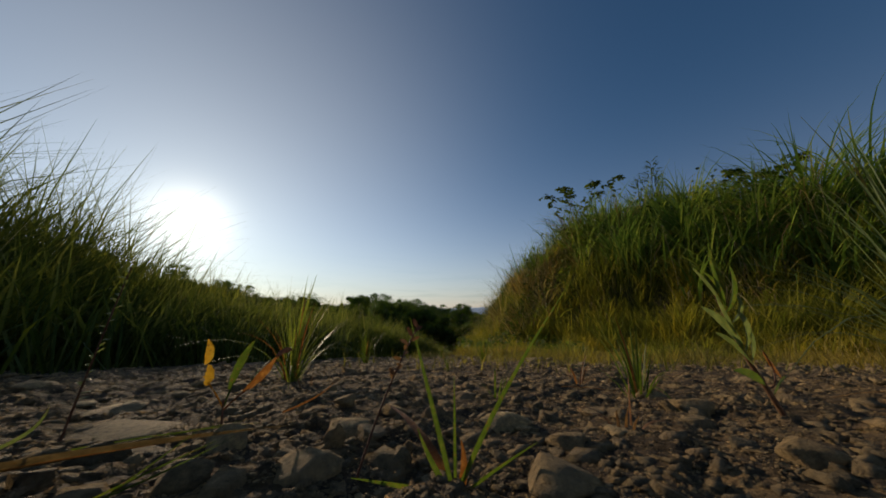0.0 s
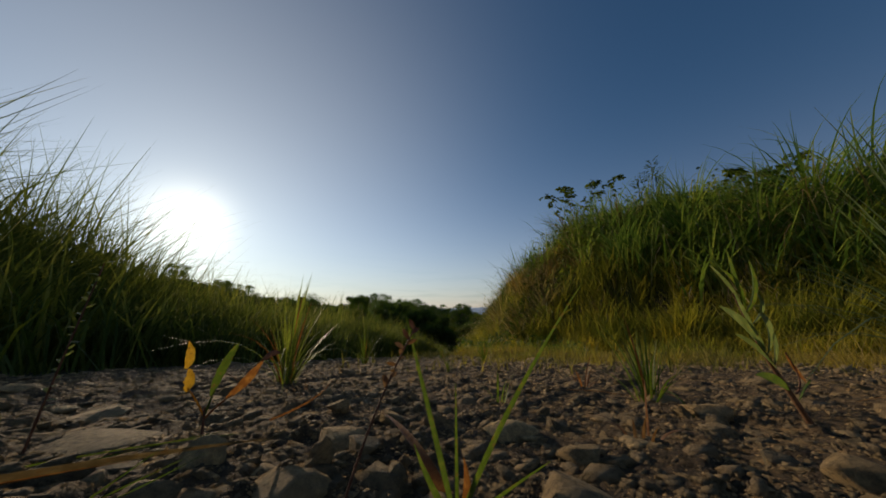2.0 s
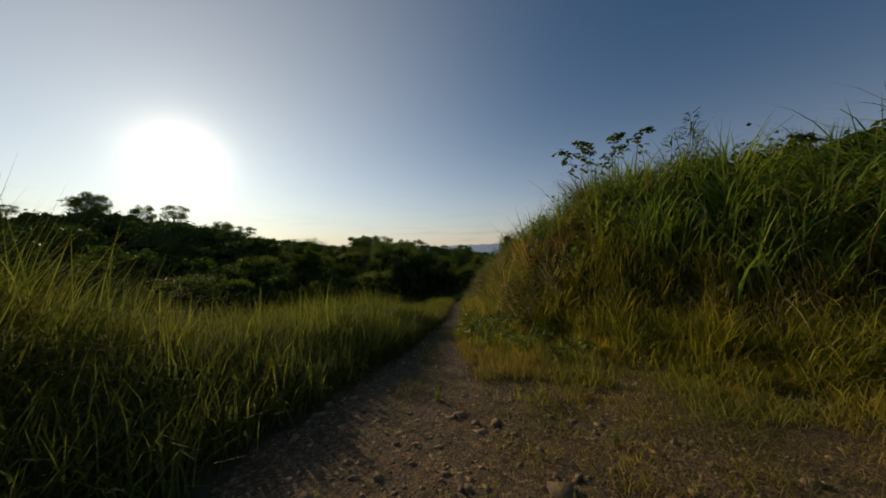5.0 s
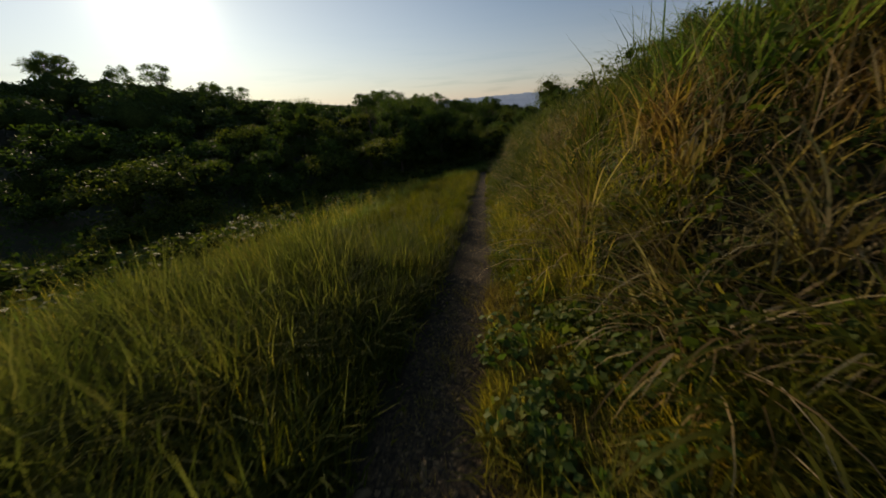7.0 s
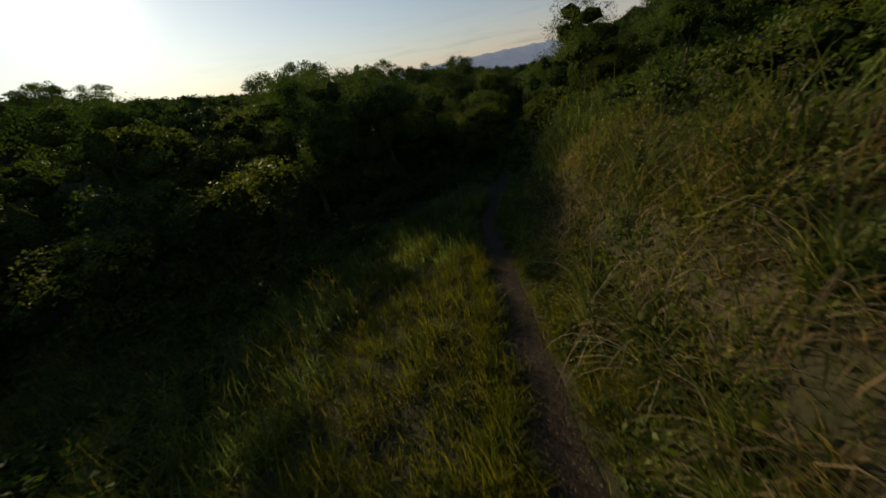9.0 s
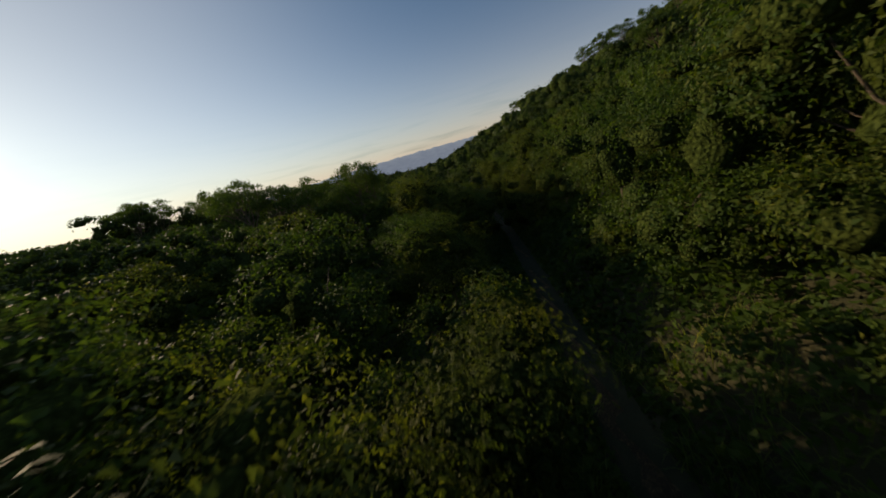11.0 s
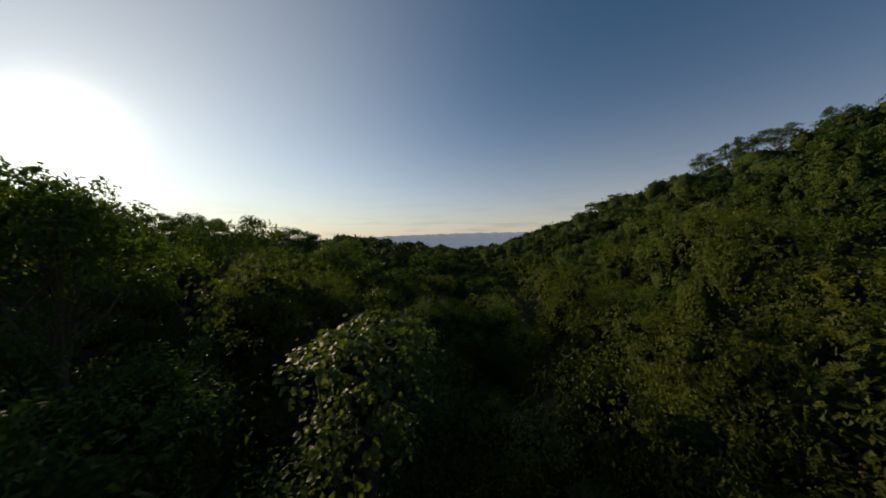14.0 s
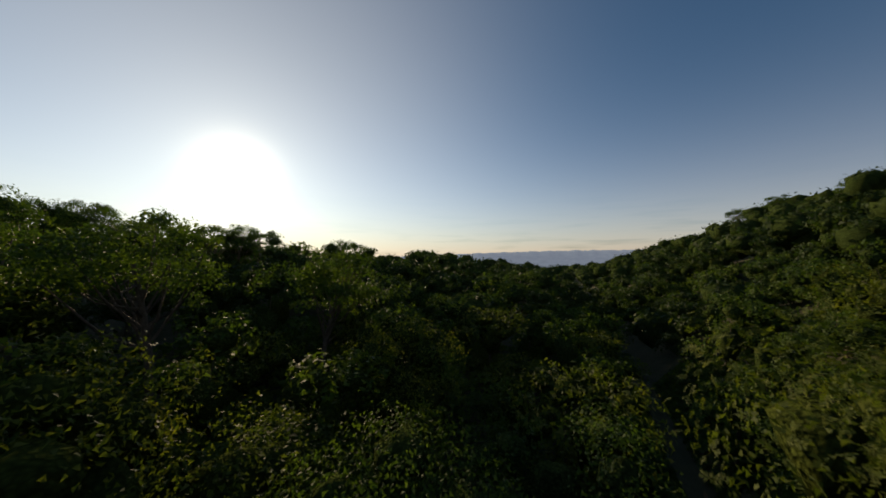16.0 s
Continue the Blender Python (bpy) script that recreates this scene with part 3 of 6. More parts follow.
def tree_thing(name, seed, height, radius, base, lobes, count, leaf, material, label, flat=0.75, trunk_r=0.14, limbs=7, droop=0.3, hollow=0.5, ratio=0.45, simple=False, mass=0.46, lobe=(0.34, 0.54), lift=0.0, feather=0):
    """A tree: tapered trunk with limbs, and a crown of lobes of single leaves."""
    rng = np.random.default_rng(seed)
    root = tagged(new(name), label, "tree")
    mid = (height + base) / 2
    half = (height - base) / 2
    pieces = []
    bend = rng.normal(0, 0.25, 2)
    trunk = [(0, 0, -9.0)] * (height > 4) + [(bend[0] * s * s * 2, bend[1] * s * s * 2, -0.4 + (mid + 0.4) * s) for s in np.linspace(0, 1, 6)]
    pieces.append(tube(trunk, [trunk_r * 1.5] * (height > 4) + [trunk_r * (1.25 - 0.8 * s) for s in np.linspace(0, 1, 6)], 7))
    # lobes of the crown
    cen, rad = [], []
    for i in range(lobes):
        a = i * 2.399 + rng.uniform(-0.5, 0.5)
        h = rng.uniform(-0.95 + lift, 0.9) if i > 3 or base > 2 else -0.85
        q = math.sqrt(max(0.12, 1 - h * h)) * rng.uniform(0.55, 0.95)
        cen.append((math.cos(a) * q * radius * 0.78 + trunk[-1][0], math.sin(a) * q * radius * 0.78 + trunk[-1][1], mid + h * half * 0.8))
        rad.append(radius * rng.uniform(*lobe))
    cen, rad = np.array(cen), np.array(rad)
    for i in range(min(limbs, lobes)):
        s = 0.45 + 0.5 * i / limbs
        p0 = np.array([bend[0] * s * s * 2, bend[1] * s * s * 2, -0.4 + (mid + 0.4) * s])
        p1 = cen[i]
        m = (p0 + p1) / 2 + np.array([0, 0, -0.12 * radius])
        r = trunk_r * (1.0 - 0.75 * s) * 0.75
        pieces.append(tube([p0, m, p1], [r, r * 0.7, r * 0.25], 4))
    v, f = merge(pieces)
    part("trunk", mesh_from(name + "_trunk", v, f, BARK), root)
    shape = rng.uniform(0.72, 1.32, (lobes, 3)) * (1, 1, flat)
    share = rad ** 2 / np.sum(rad ** 2)
    pick = rng.choice(lobes, count, p=share)
    d = rng.normal(0, 1, (count, 3))
    d /= np.linalg.norm(d, axis=1, keepdims=True)
    d[:, 2] = np.where((d[:, 2] < -0.2) & (rng.random(count) < 0.6), -d[:, 2], d[:, 2])
    # twigs: leaves gather in small sprays, so that the outline is uneven
    spray = rng.integers(0, 14, count) + pick * 14
    tips = rng.normal(0, 1, (lobes * 14, 3))
    tips /= np.linalg.norm(tips, axis=1, keepdims=True)
    tips[:, 2] = np.where(tips[:, 2] < -0.3, -tips[:, 2], tips[:, 2])
    reach = rng.uniform(0.82, 1.12, lobes * 14)
    gather = rng.random(count) < 0.45
    d = np.where(gather[:, None], tips[spray] * reach[spray][:, None] + rng.normal(0, 0.15, (count, 3)), d)
    depth = np.where(gather, 1.0, 1.05 - (1.05 - hollow) * rng.random(count) ** 2)
    c = cen[pick] + d * (rad[pick] * depth)[:, None] * shape[pick]
    if mass > 0:
        heart = lump(rng, np.array([trunk[-1][0], trunk[-1][1], mid]), 1.0, (1, 1, 1), 1)
        heart = ((heart[0] - (trunk[-1][0], trunk[-1][1], mid)) * (radius * 0.22, radius * 0.22, half * 0.3) + (trunk[-1][0], trunk[-1][1], mid), heart[1])
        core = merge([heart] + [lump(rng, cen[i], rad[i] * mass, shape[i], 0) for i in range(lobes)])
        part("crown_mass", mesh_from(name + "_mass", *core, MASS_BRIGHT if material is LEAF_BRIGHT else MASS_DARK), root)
    if feather:
        # older single leaves, closer in, stand behind the fronds
        n = 8000
        p = rng.choice(lobes, n, p=share)
        e = rng.normal(0, 1, (n, 3))
        e /= np.linalg.norm(e, axis=1, keepdims=True)
        inner = cen[p] + e * (rad[p] * rng.uniform(mass * 1.05, 0.8, n))[:, None] * shape[p]
        v, f = merge([fronds(rng, c, d, leaf * 2.2, leaf, feather), leaves(rng, inner, e, 0.095 * rng.uniform(0.7, 1.3, n), 0.5, 0.2, 0.5, True)])
    elif material is LEAF_PALE:
        v, f = round_leaves(rng, c, d, leaf * rng.uniform(0.55, 1.2, count))
    else:
        v, f = leaves(rng, c, d, leaf * rng.uniform(0.7, 1.3, count), ratio, 0.2, droop, simple)
    part("crown", mesh_from(name + "_crown", v, f, material), root)
    return root




def place(ob, x, y, scale=1.0, turn=0.0, sink=0.1, stretch=1.0):
    z = float(ground(x, y)) - sink
    return Matrix.Translation((x, y, z)) @ Matrix.Rotation(turn, 4, "Z") @ Matrix.Diagonal((scale, scale, scale * stretch, 1))


WOODS = "trees of the wooded valley"
BROAD = [
    tree_thing("broadleaf_tree", 11, 7.5, 3.0, 0.4, 14, 8800, 0.112, LEAF_TREE, "dense dark green broadleaf tree on the valley side", mass=0.46, simple=True),
    tree_thing("broadleaf_tree", 12, 8.5, 2.8, 0.5, 14, 8800, 0.112, LEAF_TREE, "tall dark green broadleaf tree on the valley side", ratio=0.45, mass=0.46, simple=True),
    tree_thing("broadleaf_tree", 13, 6.5, 3.1, 0.2, 14, 8800, 0.112, LEAF_BRIGHT, "low spreading tree with sunlit yellow-green leaves", ratio=0.42, droop=0.6, simple=True),
    tree_thing("broadleaf_tree", 14, 7.0, 2.8, 0.2, 13, 8800, 0.112, LEAF_TREE, "rounded green broadleaf tree among the woods", droop=0.9, ratio=0.42, simple=True),
    tree_thing("feathery_tree", 15, 6.5, 3.1, 0.2, 16, 4000, 0.074, LEAF_BRIGHT, "spreading tree with sunlit feathery yellow-green leaves", mass=0.42, hollow=0.62, feather=10, limbs=4),
]
MIDDLE = [
    tree_thing("slope_tree", 51, 7.5, 3.1, 0.4, 12, 2600, 0.242, LEAF_TREE, "dark green broadleaf tree among the slope woods", limbs=5, simple=True, mass=0.46),
    tree_thing("slope_tree", 52, 8.5, 2.9, 0.5, 12, 2600, 0.242, LEAF_TREE, "tall green broadleaf tree among the slope woods", limbs=5, simple=True, mass=0.46),
    tree_thing("slope_tree", 53, 6.5, 3.2, 0.3, 12, 2600, 0.242, LEAF_BRIGHT, "yellow-green spreading tree among the slope woods", limbs=5, simple=True, mass=0.46),
]
DISTANT = [
    tree_thing("hillside_tree", 41, 7.5, 3.3, 1.0, 11, 1700, 0.36, LEAF_FAR, "dark green tree on the wooded hillside", limbs=4, simple=True, mass=0.54),
    tree_thing("hillside_tree", 42, 8.5, 3.1, 1.2, 11, 1700, 0.36, LEAF_FAR, "tall dark green tree on the wooded hillside", limbs=4, simple=True, mass=0.54),
    tree_thing("hillside_tree", 43, 6.5, 3.4, 0.8, 11, 1700, 0.36, LEAF_TREE, "yellow-green tree on the wooded hillside", limbs=4, simple=True, mass=0.54),
]
UMBRELLA = [
    tree_thing("umbrella_tree", 21, 9.5, 4.0, 4.2, 34, 6000, 0.19, LEAF_TREE, "tall flat-topped tree with a broad tufted crown", flat=0.62, trunk_r=0.19, limbs=20, hollow=0.45, mass=0, simple=True, lobe=(0.17, 0.29), lift=0.5),
    tree_thing("umbrella_tree", 22, 8.5, 3.5, 2.4, 30, 5600, 0.19, LEAF_TREE, "tall spreading tree with tufted branch ends", flat=0.65, trunk_r=0.17, limbs=18, hollow=0.45, mass=0, simple=True, lobe=(0.18, 0.3), lift=0.3),
]
SHRUB = [
    tree_thing("shrub", 31, 2.4, 1.5, 0.15, 10, 700, 0.145, LEAF_BRIGHT, "leafy yellow-green shrub in the undergrowth", trunk_r=0.04, limbs=6, simple=True, mass=0.45),
    tree_thing("shrub", 32, 2.0, 1.3, 0.1, 9, 640, 0.145, LEAF_TREE, "dense dark green shrub in the undergrowth", trunk_r=0.04, limbs=6, simple=True, mass=0.45),
]
LARGE_LEAF = tree_thing("large_leaved_tree", 61, 8.5, 1.35, 6.0, 9, 2200, 0.118, LEAF_PALE, "tree with broad pale green leaves beside the gully", limbs=9, mass=0.35)
tagged(LARGE_LEAF, group=WOODS)
for kind in BROAD + MIDDLE + DISTANT + UMBRELLA:
    tagged(kind, group=WOODS)
HEIGHT = {BROAD[0]: 7.5, BROAD[1]: 8.5, BROAD[2]: 6.5, BROAD[3]: 7.0, BROAD[4]: 6.5, MIDDLE[0]: 7.5, MIDDLE[1]: 8.5, MIDDLE[2]: 6.5, DISTANT[0]: 7.5, DISTANT[1]: 8.5, DISTANT[2]: 6.5, UMBRELLA[0]: 9.5, UMBRELLA[1]: 8.5}
HEIGHT = {k: 0.91 * h for k, h in HEIGHT.items()}
used = set()
taken = []


def plant(ob, m):
    if ob.name not in used:
        used.add(ob.name)
        ob.matrix_basis = m
        return ob
    own = ob.scale
    return copy_thing(ob, m @ Matrix.Diagonal((1 / own[0], 1 / own[1], 1 / own[2], 1)))


def free(x, y, r):
    for a, b, c in taken:
        if (a - x) ** 2 + (b - y) ** 2 < (c + r) ** 2:
            return False
    return True


def put_tree(ob, x, y, scale=1.0, stretch=1.0, turn=0.0, r=1.5, lift=0.0):
    taken.append((x, y, r))
    return plant(ob, place(ob, x, y, scale, turn, 0.15 - lift, stretch))


def put_to_top(ob, x, y, top, most, turn):
    """A tree whose crown reaches up to a height; where it is tall, its crown stands on a longer trunk."""
    z = float(ground(x, y))
    q = max((top - z) / HEIGHT[ob], 0.45)
    scale = min(q, most)
    stretch = min(q / scale, 1.15)
    put_tree(ob, x, y, scale, stretch, turn, 1.5, min((q - scale * stretch) * HEIGHT[ob], 7.0 * scale))


def canopy(u):
    """How high the crowns reach over the gully: kept low along the camera's flight, higher up both sides."""
    d = u + 3.0
    return -1.2 + 0.5 * max(0, d - 4.0) if d > 0 else -1.7 + 0.12 * max(0, -d - 2.5)


def skyline(x, y):
    """How high the woods on the ridge across the field reach, fitted to the camera's view."""
    away, a = math.hypot(x, y - 4.3), math.degrees(math.atan2(-x, y - 4.3))
    if away < 40 or a < 2:
        return 99.0
    return 2.05 + away * float(np.interp(a, (2, 6.7, 22.3, 32.6, 40.1, 47, 49.8, 53.4, 55.3, 70), (-0.008, -0.013, 0.018, 0.037, 0.075, 0.084, 0.105, 0.07, 0.05, 0.04)))


def plant_woods():
    rng = np.random.default_rng(5)
    # trees that stand out: place and height of the top
    for x, y, k, top in ((4.9, 89.8, 0, 2.7), (6.9, 91.2, 1, 2.0), (-1.1, 100.0, 0, 2.7), (-8.5, 102.6, 0, 4.5),
                         (66.5, 99.8, 0, 15.0), (68.5, 95.5, 1, 14.6), (-57, 82, 0, 8.4), (-64.1, 91.5, 1, 9.6), (-60.5, 94, 0, 8.6), (-84.2, 96.4, 0, 15.2), (-86.5, 88.7, 1, 14.1), (-82.6, 73.2, 0, 14.7), (-81.6, 70.4, 1, 14.0), (-79.5, 56.5, 0, 8.6), (-15.2, 71.1, 0, 4.4), (-18.4, 70.4, 1, 3.9),
                         (4.5, 108, 0, 2.0), (10, 114, 1, 0.3), (-6, 106, 0, 3.0), (-14, 113, 1, 4.8),
                         (115.2, 221.0, 1, 18.8), (115.5, 204.2, 0, 20.6), (111.6, 182.8, 0, 19.4), (107, 159.0, 1, 24.8), (103.8, 149.5, 0, 25.0), (101.5, 142.5, 1, 24.7), (99.4, 134.5, 0, 24.4), (96, 124, 1, 23.6), (91.8, 113, 0, 24.2), (92.4, 109, 1, 22.0), (91, 102.6, 0, 21.4), (83.6, 91.2, 0, 19.8), (-29, 128.4, 0, 6.6), (-31.8, 124.4, 1, 6.5), (-33.5, 131, 0, 7.4), (-25.4, 133.1, 1, 5.0), (-20.6, 138, 0, 4.8), (-18.4, 140.4, 1, 4.9), (-16, 142.2, 0, 4.6), (-22.6, 135.6, 1, 4.4), (-5.9, 148.3, 1, 3.0), (-3.2, 149.8, 0, 2.7), (112.6, 190.5, 1, 16.0), (114, 213, 0, 16.8), (105.5, 165.5, 0, 20.5)):
        put_to_top(UMBRELLA[k], x, y, top, 0.85 if -3 < x < 12 and y < 95 else 1.15, rng.uniform(0, 6))
    for x, y, k, top in ((-3.6, 54.5, 1, 1.7), (-6.5, 53, 0, 2.0), (-6.2, 57.2, 3, 2.8), (-10.5, 56, 1, 3.4), (-9.0, 51.0, 0, 2.6), (-22.4, 50.8, 3, 3.9), (-4.0, 58.6, 1, 1.5), (-8.2, 60.2, 0, 3.2), (12.2, 55.6, 0, 4.0), (9.2, 52.6, 0, 2.4), (6.9, 48.8, 2, -1.0), (13.2, 60.5, 1, 3.4), (11.0, 50.5, 2, 1.5), (16.5, 66, 3, 2.6), (14.5, 56, 2, 4.2), (9.6, 79.0, 4, -0.3), (6.8, 67.2, 2, -2.1), (3.9, 59.6, 4, -2.1), (-1.9, 61.2, 2, -0.9), (-2.2, 57.8, 2, -0.3),
                         (0.0, 65.6, 0, 0.6), (6.4, 71.6, 3, -1.1), (26.2, 90.8, 4, 1.2), (12.6, 93.4, 4, -0.9), (15.8, 91.8, 3, -2.7), (24.8, 98.8, 4, -1.6), (14.8, 100.8, 2, -1.9), (22.6, 82.4, 4, -1.6),
                         (9.6, 36.0, 0, 3.6), (12.5, 33.5, 1, 5.2), (9.2, 41.0, 1, 2.6), (14.5, 29.5, 0, 6.0), (11.8, 27.0, 3, 4.6)):
        put_to_top(BROAD[k], x, y, top, 1.15, rng.uniform(0, 6))
    # thick woods under the tall crowns on the far side of the gully
    for x, y, k, top in ((-30.5, 126.5, 0, 5.6), (-27.2, 131.0, 1, 4.8), (-24, 134.6, 2, 4.0), (-19.4, 139.2, 0, 3.9), (-14.2, 143.6, 1, 3.6), (-11.0, 145.6, 2, 2.6), (-8.0, 147.0, 0, 2.4), (-0.5, 150.5, 1, 1.9), (-36, 122, 1, 6.6), (-34, 127, 2, 6.0)):
        put_to_top(DISTANT[k], x, y, top, 1.25, rng.uniform(0, 6))
    z = float(ground(15.2, 86.9))
    put_tree(LARGE_LEAF, 15.2, 86.9, 1.0, 1.0, 0.7, 1.5, -1.05 - z - 8.3)
    count = [0, 0, 0]
    spots = [(gx + rng.uniform(-1.5, 1.5), gy + rng.uniform(-1.5, 1.5)) for gy in np.arange(24, 185, 4.0) for gx in np.arange(-66, 116, 4.0)]
    spots.sort(key=lambda p: abs(p[0] - float(path_x(p[1])) + 2) + 0.35 * abs(p[1] - 78))
    for x, y in spots:
        u = x - float(path_x(y))
        if abs(u) < (3.3 if y < 90 else 2.3) or (y < 46 and -16 < u < 9) or (y < 51 and -7 < u < 6) or (y < 48 and u > 26) or (y < 28 and u > 0):
            continue
        d = abs(u + 3)
        level = 0 if d < 11 and 44 < y < 108 else 1 if d < 27 and y < 125 else 2
        gap = (1.3, 1.6, 2.0)[level]
        if not free(x, y, gap) or count[level] >= (84, 240, 225)[level]:
            continue
        kinds = (BROAD, MIDDLE, DISTANT)[level]
        k = kinds[rng.integers(0, min(4, len(kinds)))] if rng.random() < 0.93 or u > -6 else UMBRELLA[rng.integers(0, 2)]
        z = float(ground(x, y))
        s = rng.uniform(0.7, 1.15) * (1.22 if level == 2 and rng.random() < 0.22 else 1.0)
        top = canopy(u) + rng.uniform(-1.4, 0.4) + 0.7 * float(wave(x, y, 5.0, 3)) if (d < 27 or (u < 0 and d < 50)) and y < 135 else 99
        if d < 4.5:
            top = min(top, -1.6 if y < 76 else -2.5)
        top -= 0.03 * max(0, y - 95) if u < 0 else 0
        top = min(top, skyline(x, y) - rng.uniform(0, 0.8))
        s = min(s, 0.45 + 0.1 * abs(u)) if y < 95 else s
        st = rng.uniform(0.85, 1.08)
        high = HEIGHT[k] * s * st
        if z + high > top:
            q = max(0.3, (top - z) / high)
            st *= q ** 0.6
            s *= q ** 0.4
        count[level] += 1
        put_tree(k, x, y, s, st, rng.uniform(0, 6.28), gap)
    put_to_top(BROAD[4], 11.9, 80.4, -2.1, 1.15, 1.0)
    # lower trees that stand close before the tall trunks
    for x, y, k, top in ((24.5, 89.2, 2, -3.2), (9.2, 88.6, 0, -0.6), (6.9, 87.2, 3, 0.2), (15.4, 85.5, 3, -2.8), (19.8, 72.2, 0, -3.4)):
        put_to_top(BROAD[k], x, y, top, 1.0, 0.7 * x)
    return count


print("trees", plant_woods())


def far_woods():
    """The woods on the slopes further off, one crown beside the other."""
    rng = np.random.default_rng(9)
    cs, ns, ss, masses, count = [], [], [], [], 0
    for gy in np.arange(10, 420, 6.0):
        for gx in np.arange(-190, 210, 6.0):
            x, y = gx + rng.uniform(-2.4, 2.4), gy + rng.uniform(-2.4, 2.4)
            u = x - float(path_x(y))
            if abs(u) < 3.2 or not free(x, y, 1.4) or (y < 52 and -19 < u < 14) or (y < 46 and u > 14) or u > 112 or u < -140 or (abs(u + 3) < 29 and 44 < y < 128) or (y < 60 and -34 < u < 36) or (y < 28 and u > -34):
                continue
            away = math.hypot(x, y - 70)
            if away > 150 and rng.random() < 0.3:
                continue
            count += 1
            r = rng.uniform(1.9, 5.3)
            h = r * rng.uniform(1.1, 1.8) + 1.0
            foot = np.array([x, y, float(ground(x, y))])
            low = min(1.0, max(0.35, (skyline(x, y) - foot[2]) / (1.1 * h)))
            h, r = h * low, r * max(low, 0.6)
            lobes = 4 if away < 120 else 2
            for k in range(lobes):
                a = rng.uniform(0, 6.28)
                lc = np.array([math.cos(a) * r * 0.45, math.sin(a) * r * 0.45, h * rng.uniform(0.35, 0.7)]) if k else np.array([0, 0, h * 0.55])
                lr = r * (0.62 if k else 0.8)
                masses.append(lump(rng, foot + lc, lr * 0.88, (1, 1, 0.85 if k else 0.45 * h / r), 0, 0.13))
                n = 52 if away < 120 else 28
                d = rng.normal(0, 1, (n, 3))
                d /= np.linalg.norm(d, axis=1, keepdims=True)
                d[:, 2] = np.where(d[:, 2] < -0.25, -d[:, 2], d[:, 2])
                cs.append(foot + lc + d * lr * rng.uniform(0.9, 1.15, (n, 1)) * np.array([1, 1, 0.85 if k else 0.45 * h / r]))
                ns.append(d)
                ss.append(rng.uniform(0.34, 0.62, n) * (1.0 if away < 110 else 1.5))
    v, f = leaves(rng, np.concatenate(cs), np.concatenate(ns), np.concatenate(ss), 0.6, 0.2, 0.2, True)
    woods = new("far_woods", mesh_from("far_woods", v, f, LEAF_FAR))
    tagged(woods, "dense dark green woods on the slopes further off", "woods", kind="stuff")
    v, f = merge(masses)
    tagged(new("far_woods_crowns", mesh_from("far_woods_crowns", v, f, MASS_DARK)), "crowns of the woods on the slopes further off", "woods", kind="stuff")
    print("far", count, len(f))


far_woods()


def undergrowth():
    """Low leafy cover between the trees and over the field that falls away."""
    rng = np.random.default_rng(14)
    n = 190000
    y = rng.uniform(6, 128, n)
    off = np.where(rng.random(n) < 0.45, rng.uniform(0.55, 6, n), rng.uniform(0.6, 34, n))
    x = path_x(y) + np.where(rng.random(n) < 0.52, -off, off)
    u, v, w = x - path_x(y), x - path_x(y) - np.interp(y, CLEAR_Y, CLEAR_R), -(x - path_x(y)) - np.interp(y, LEFT_Y, LEFT_R)
    keep = np.where(u < 0, (w > np.where(y < 50, 7.5, 0.3)), (v > np.where(y < 42, 7.0, 0.25)))
    x, y, u = x[keep], y[keep], u[keep]
    lump = 0.55 + 0.45 * wave(x, y, 1.1, 6) + 0.3 * wave(x, y, 3.0, 8)
    z = ground(x, y) + np.maximum(lump, 0.08) * rng.uniform(0.5, 1.0, len(x)) * np.interp(np.abs(u), (0.5, 1.2, 3, 6, 12), (0.25, 0.7, 1.6, 1.5, 1.9))
    nrm = np.stack([rng.normal(0, 0.4, len(x)), rng.normal(0, 0.4, len(x)), np.ones(len(x))], 1)
    v, f = leaves(rng, np.stack([x, y, z], 1), nrm, rng.uniform(0.22, 0.4, len(x)) * np.interp(np.abs(u), (6, 12), (1.0, 1.6)) * np.interp(y, (48, 68), (0.42, 1.05)), 0.6, 0.2, 0.3, True)
    tagged(new("undergrowth", mesh_from("undergrowth", v, f, LEAF_TREE)), "low leafy creepers and undergrowth between the trees", "undergrowth", kind="stuff")


undergrowth()

# ---------------------------------------------------------------- grass


def scatter(rng, n, x0, x1, y0, y1, test):
    x, y = rng.uniform(x0, x1, n), rng.uniform(y0, y1, n)
    keep = test(x, y)
    return x[keep], y[keep]


def tufts(rng, x, y, per, spread_r, length, width, lean, curl, name, material, label, rings=4, vary=(0.55, 1.1)):
    """Grass that grows in tufts round (x, y)."""
    n = len(x)
    k = np.repeat(np.arange(n), per)
    m = len(k)
    bx = x[k] + rng.normal(0, spread_r, m)
    by = y[k] + rng.normal(0, spread_r, m)
    base = np.stack([bx, by, ground(bx, by) - 0.01], 1)
    tall = np.broadcast_to(length, n)[k] * rng.uniform(*vary, m)
    v, f = blades(rng, base, tall, width * rng.uniform(0.6, 1.3, m), np.abs(rng.normal(lean, lean * 0.6, m)), np.abs(rng.normal(curl, curl * 0.5, m)), None, rings)
    tagged(new(name, mesh_from(name, v, f, material)), label, "grass", kind="stuff")
    print(name, len(f))


def u_of(x, y):
    return x - path_x(y)


def v_of(x, y):
    return u_of(x, y) - np.interp(y, CLEAR_Y, CLEAR_R)


def w_of(x, y):
    return -u_of(x, y) - np.interp(y, LEFT_Y, LEFT_R)


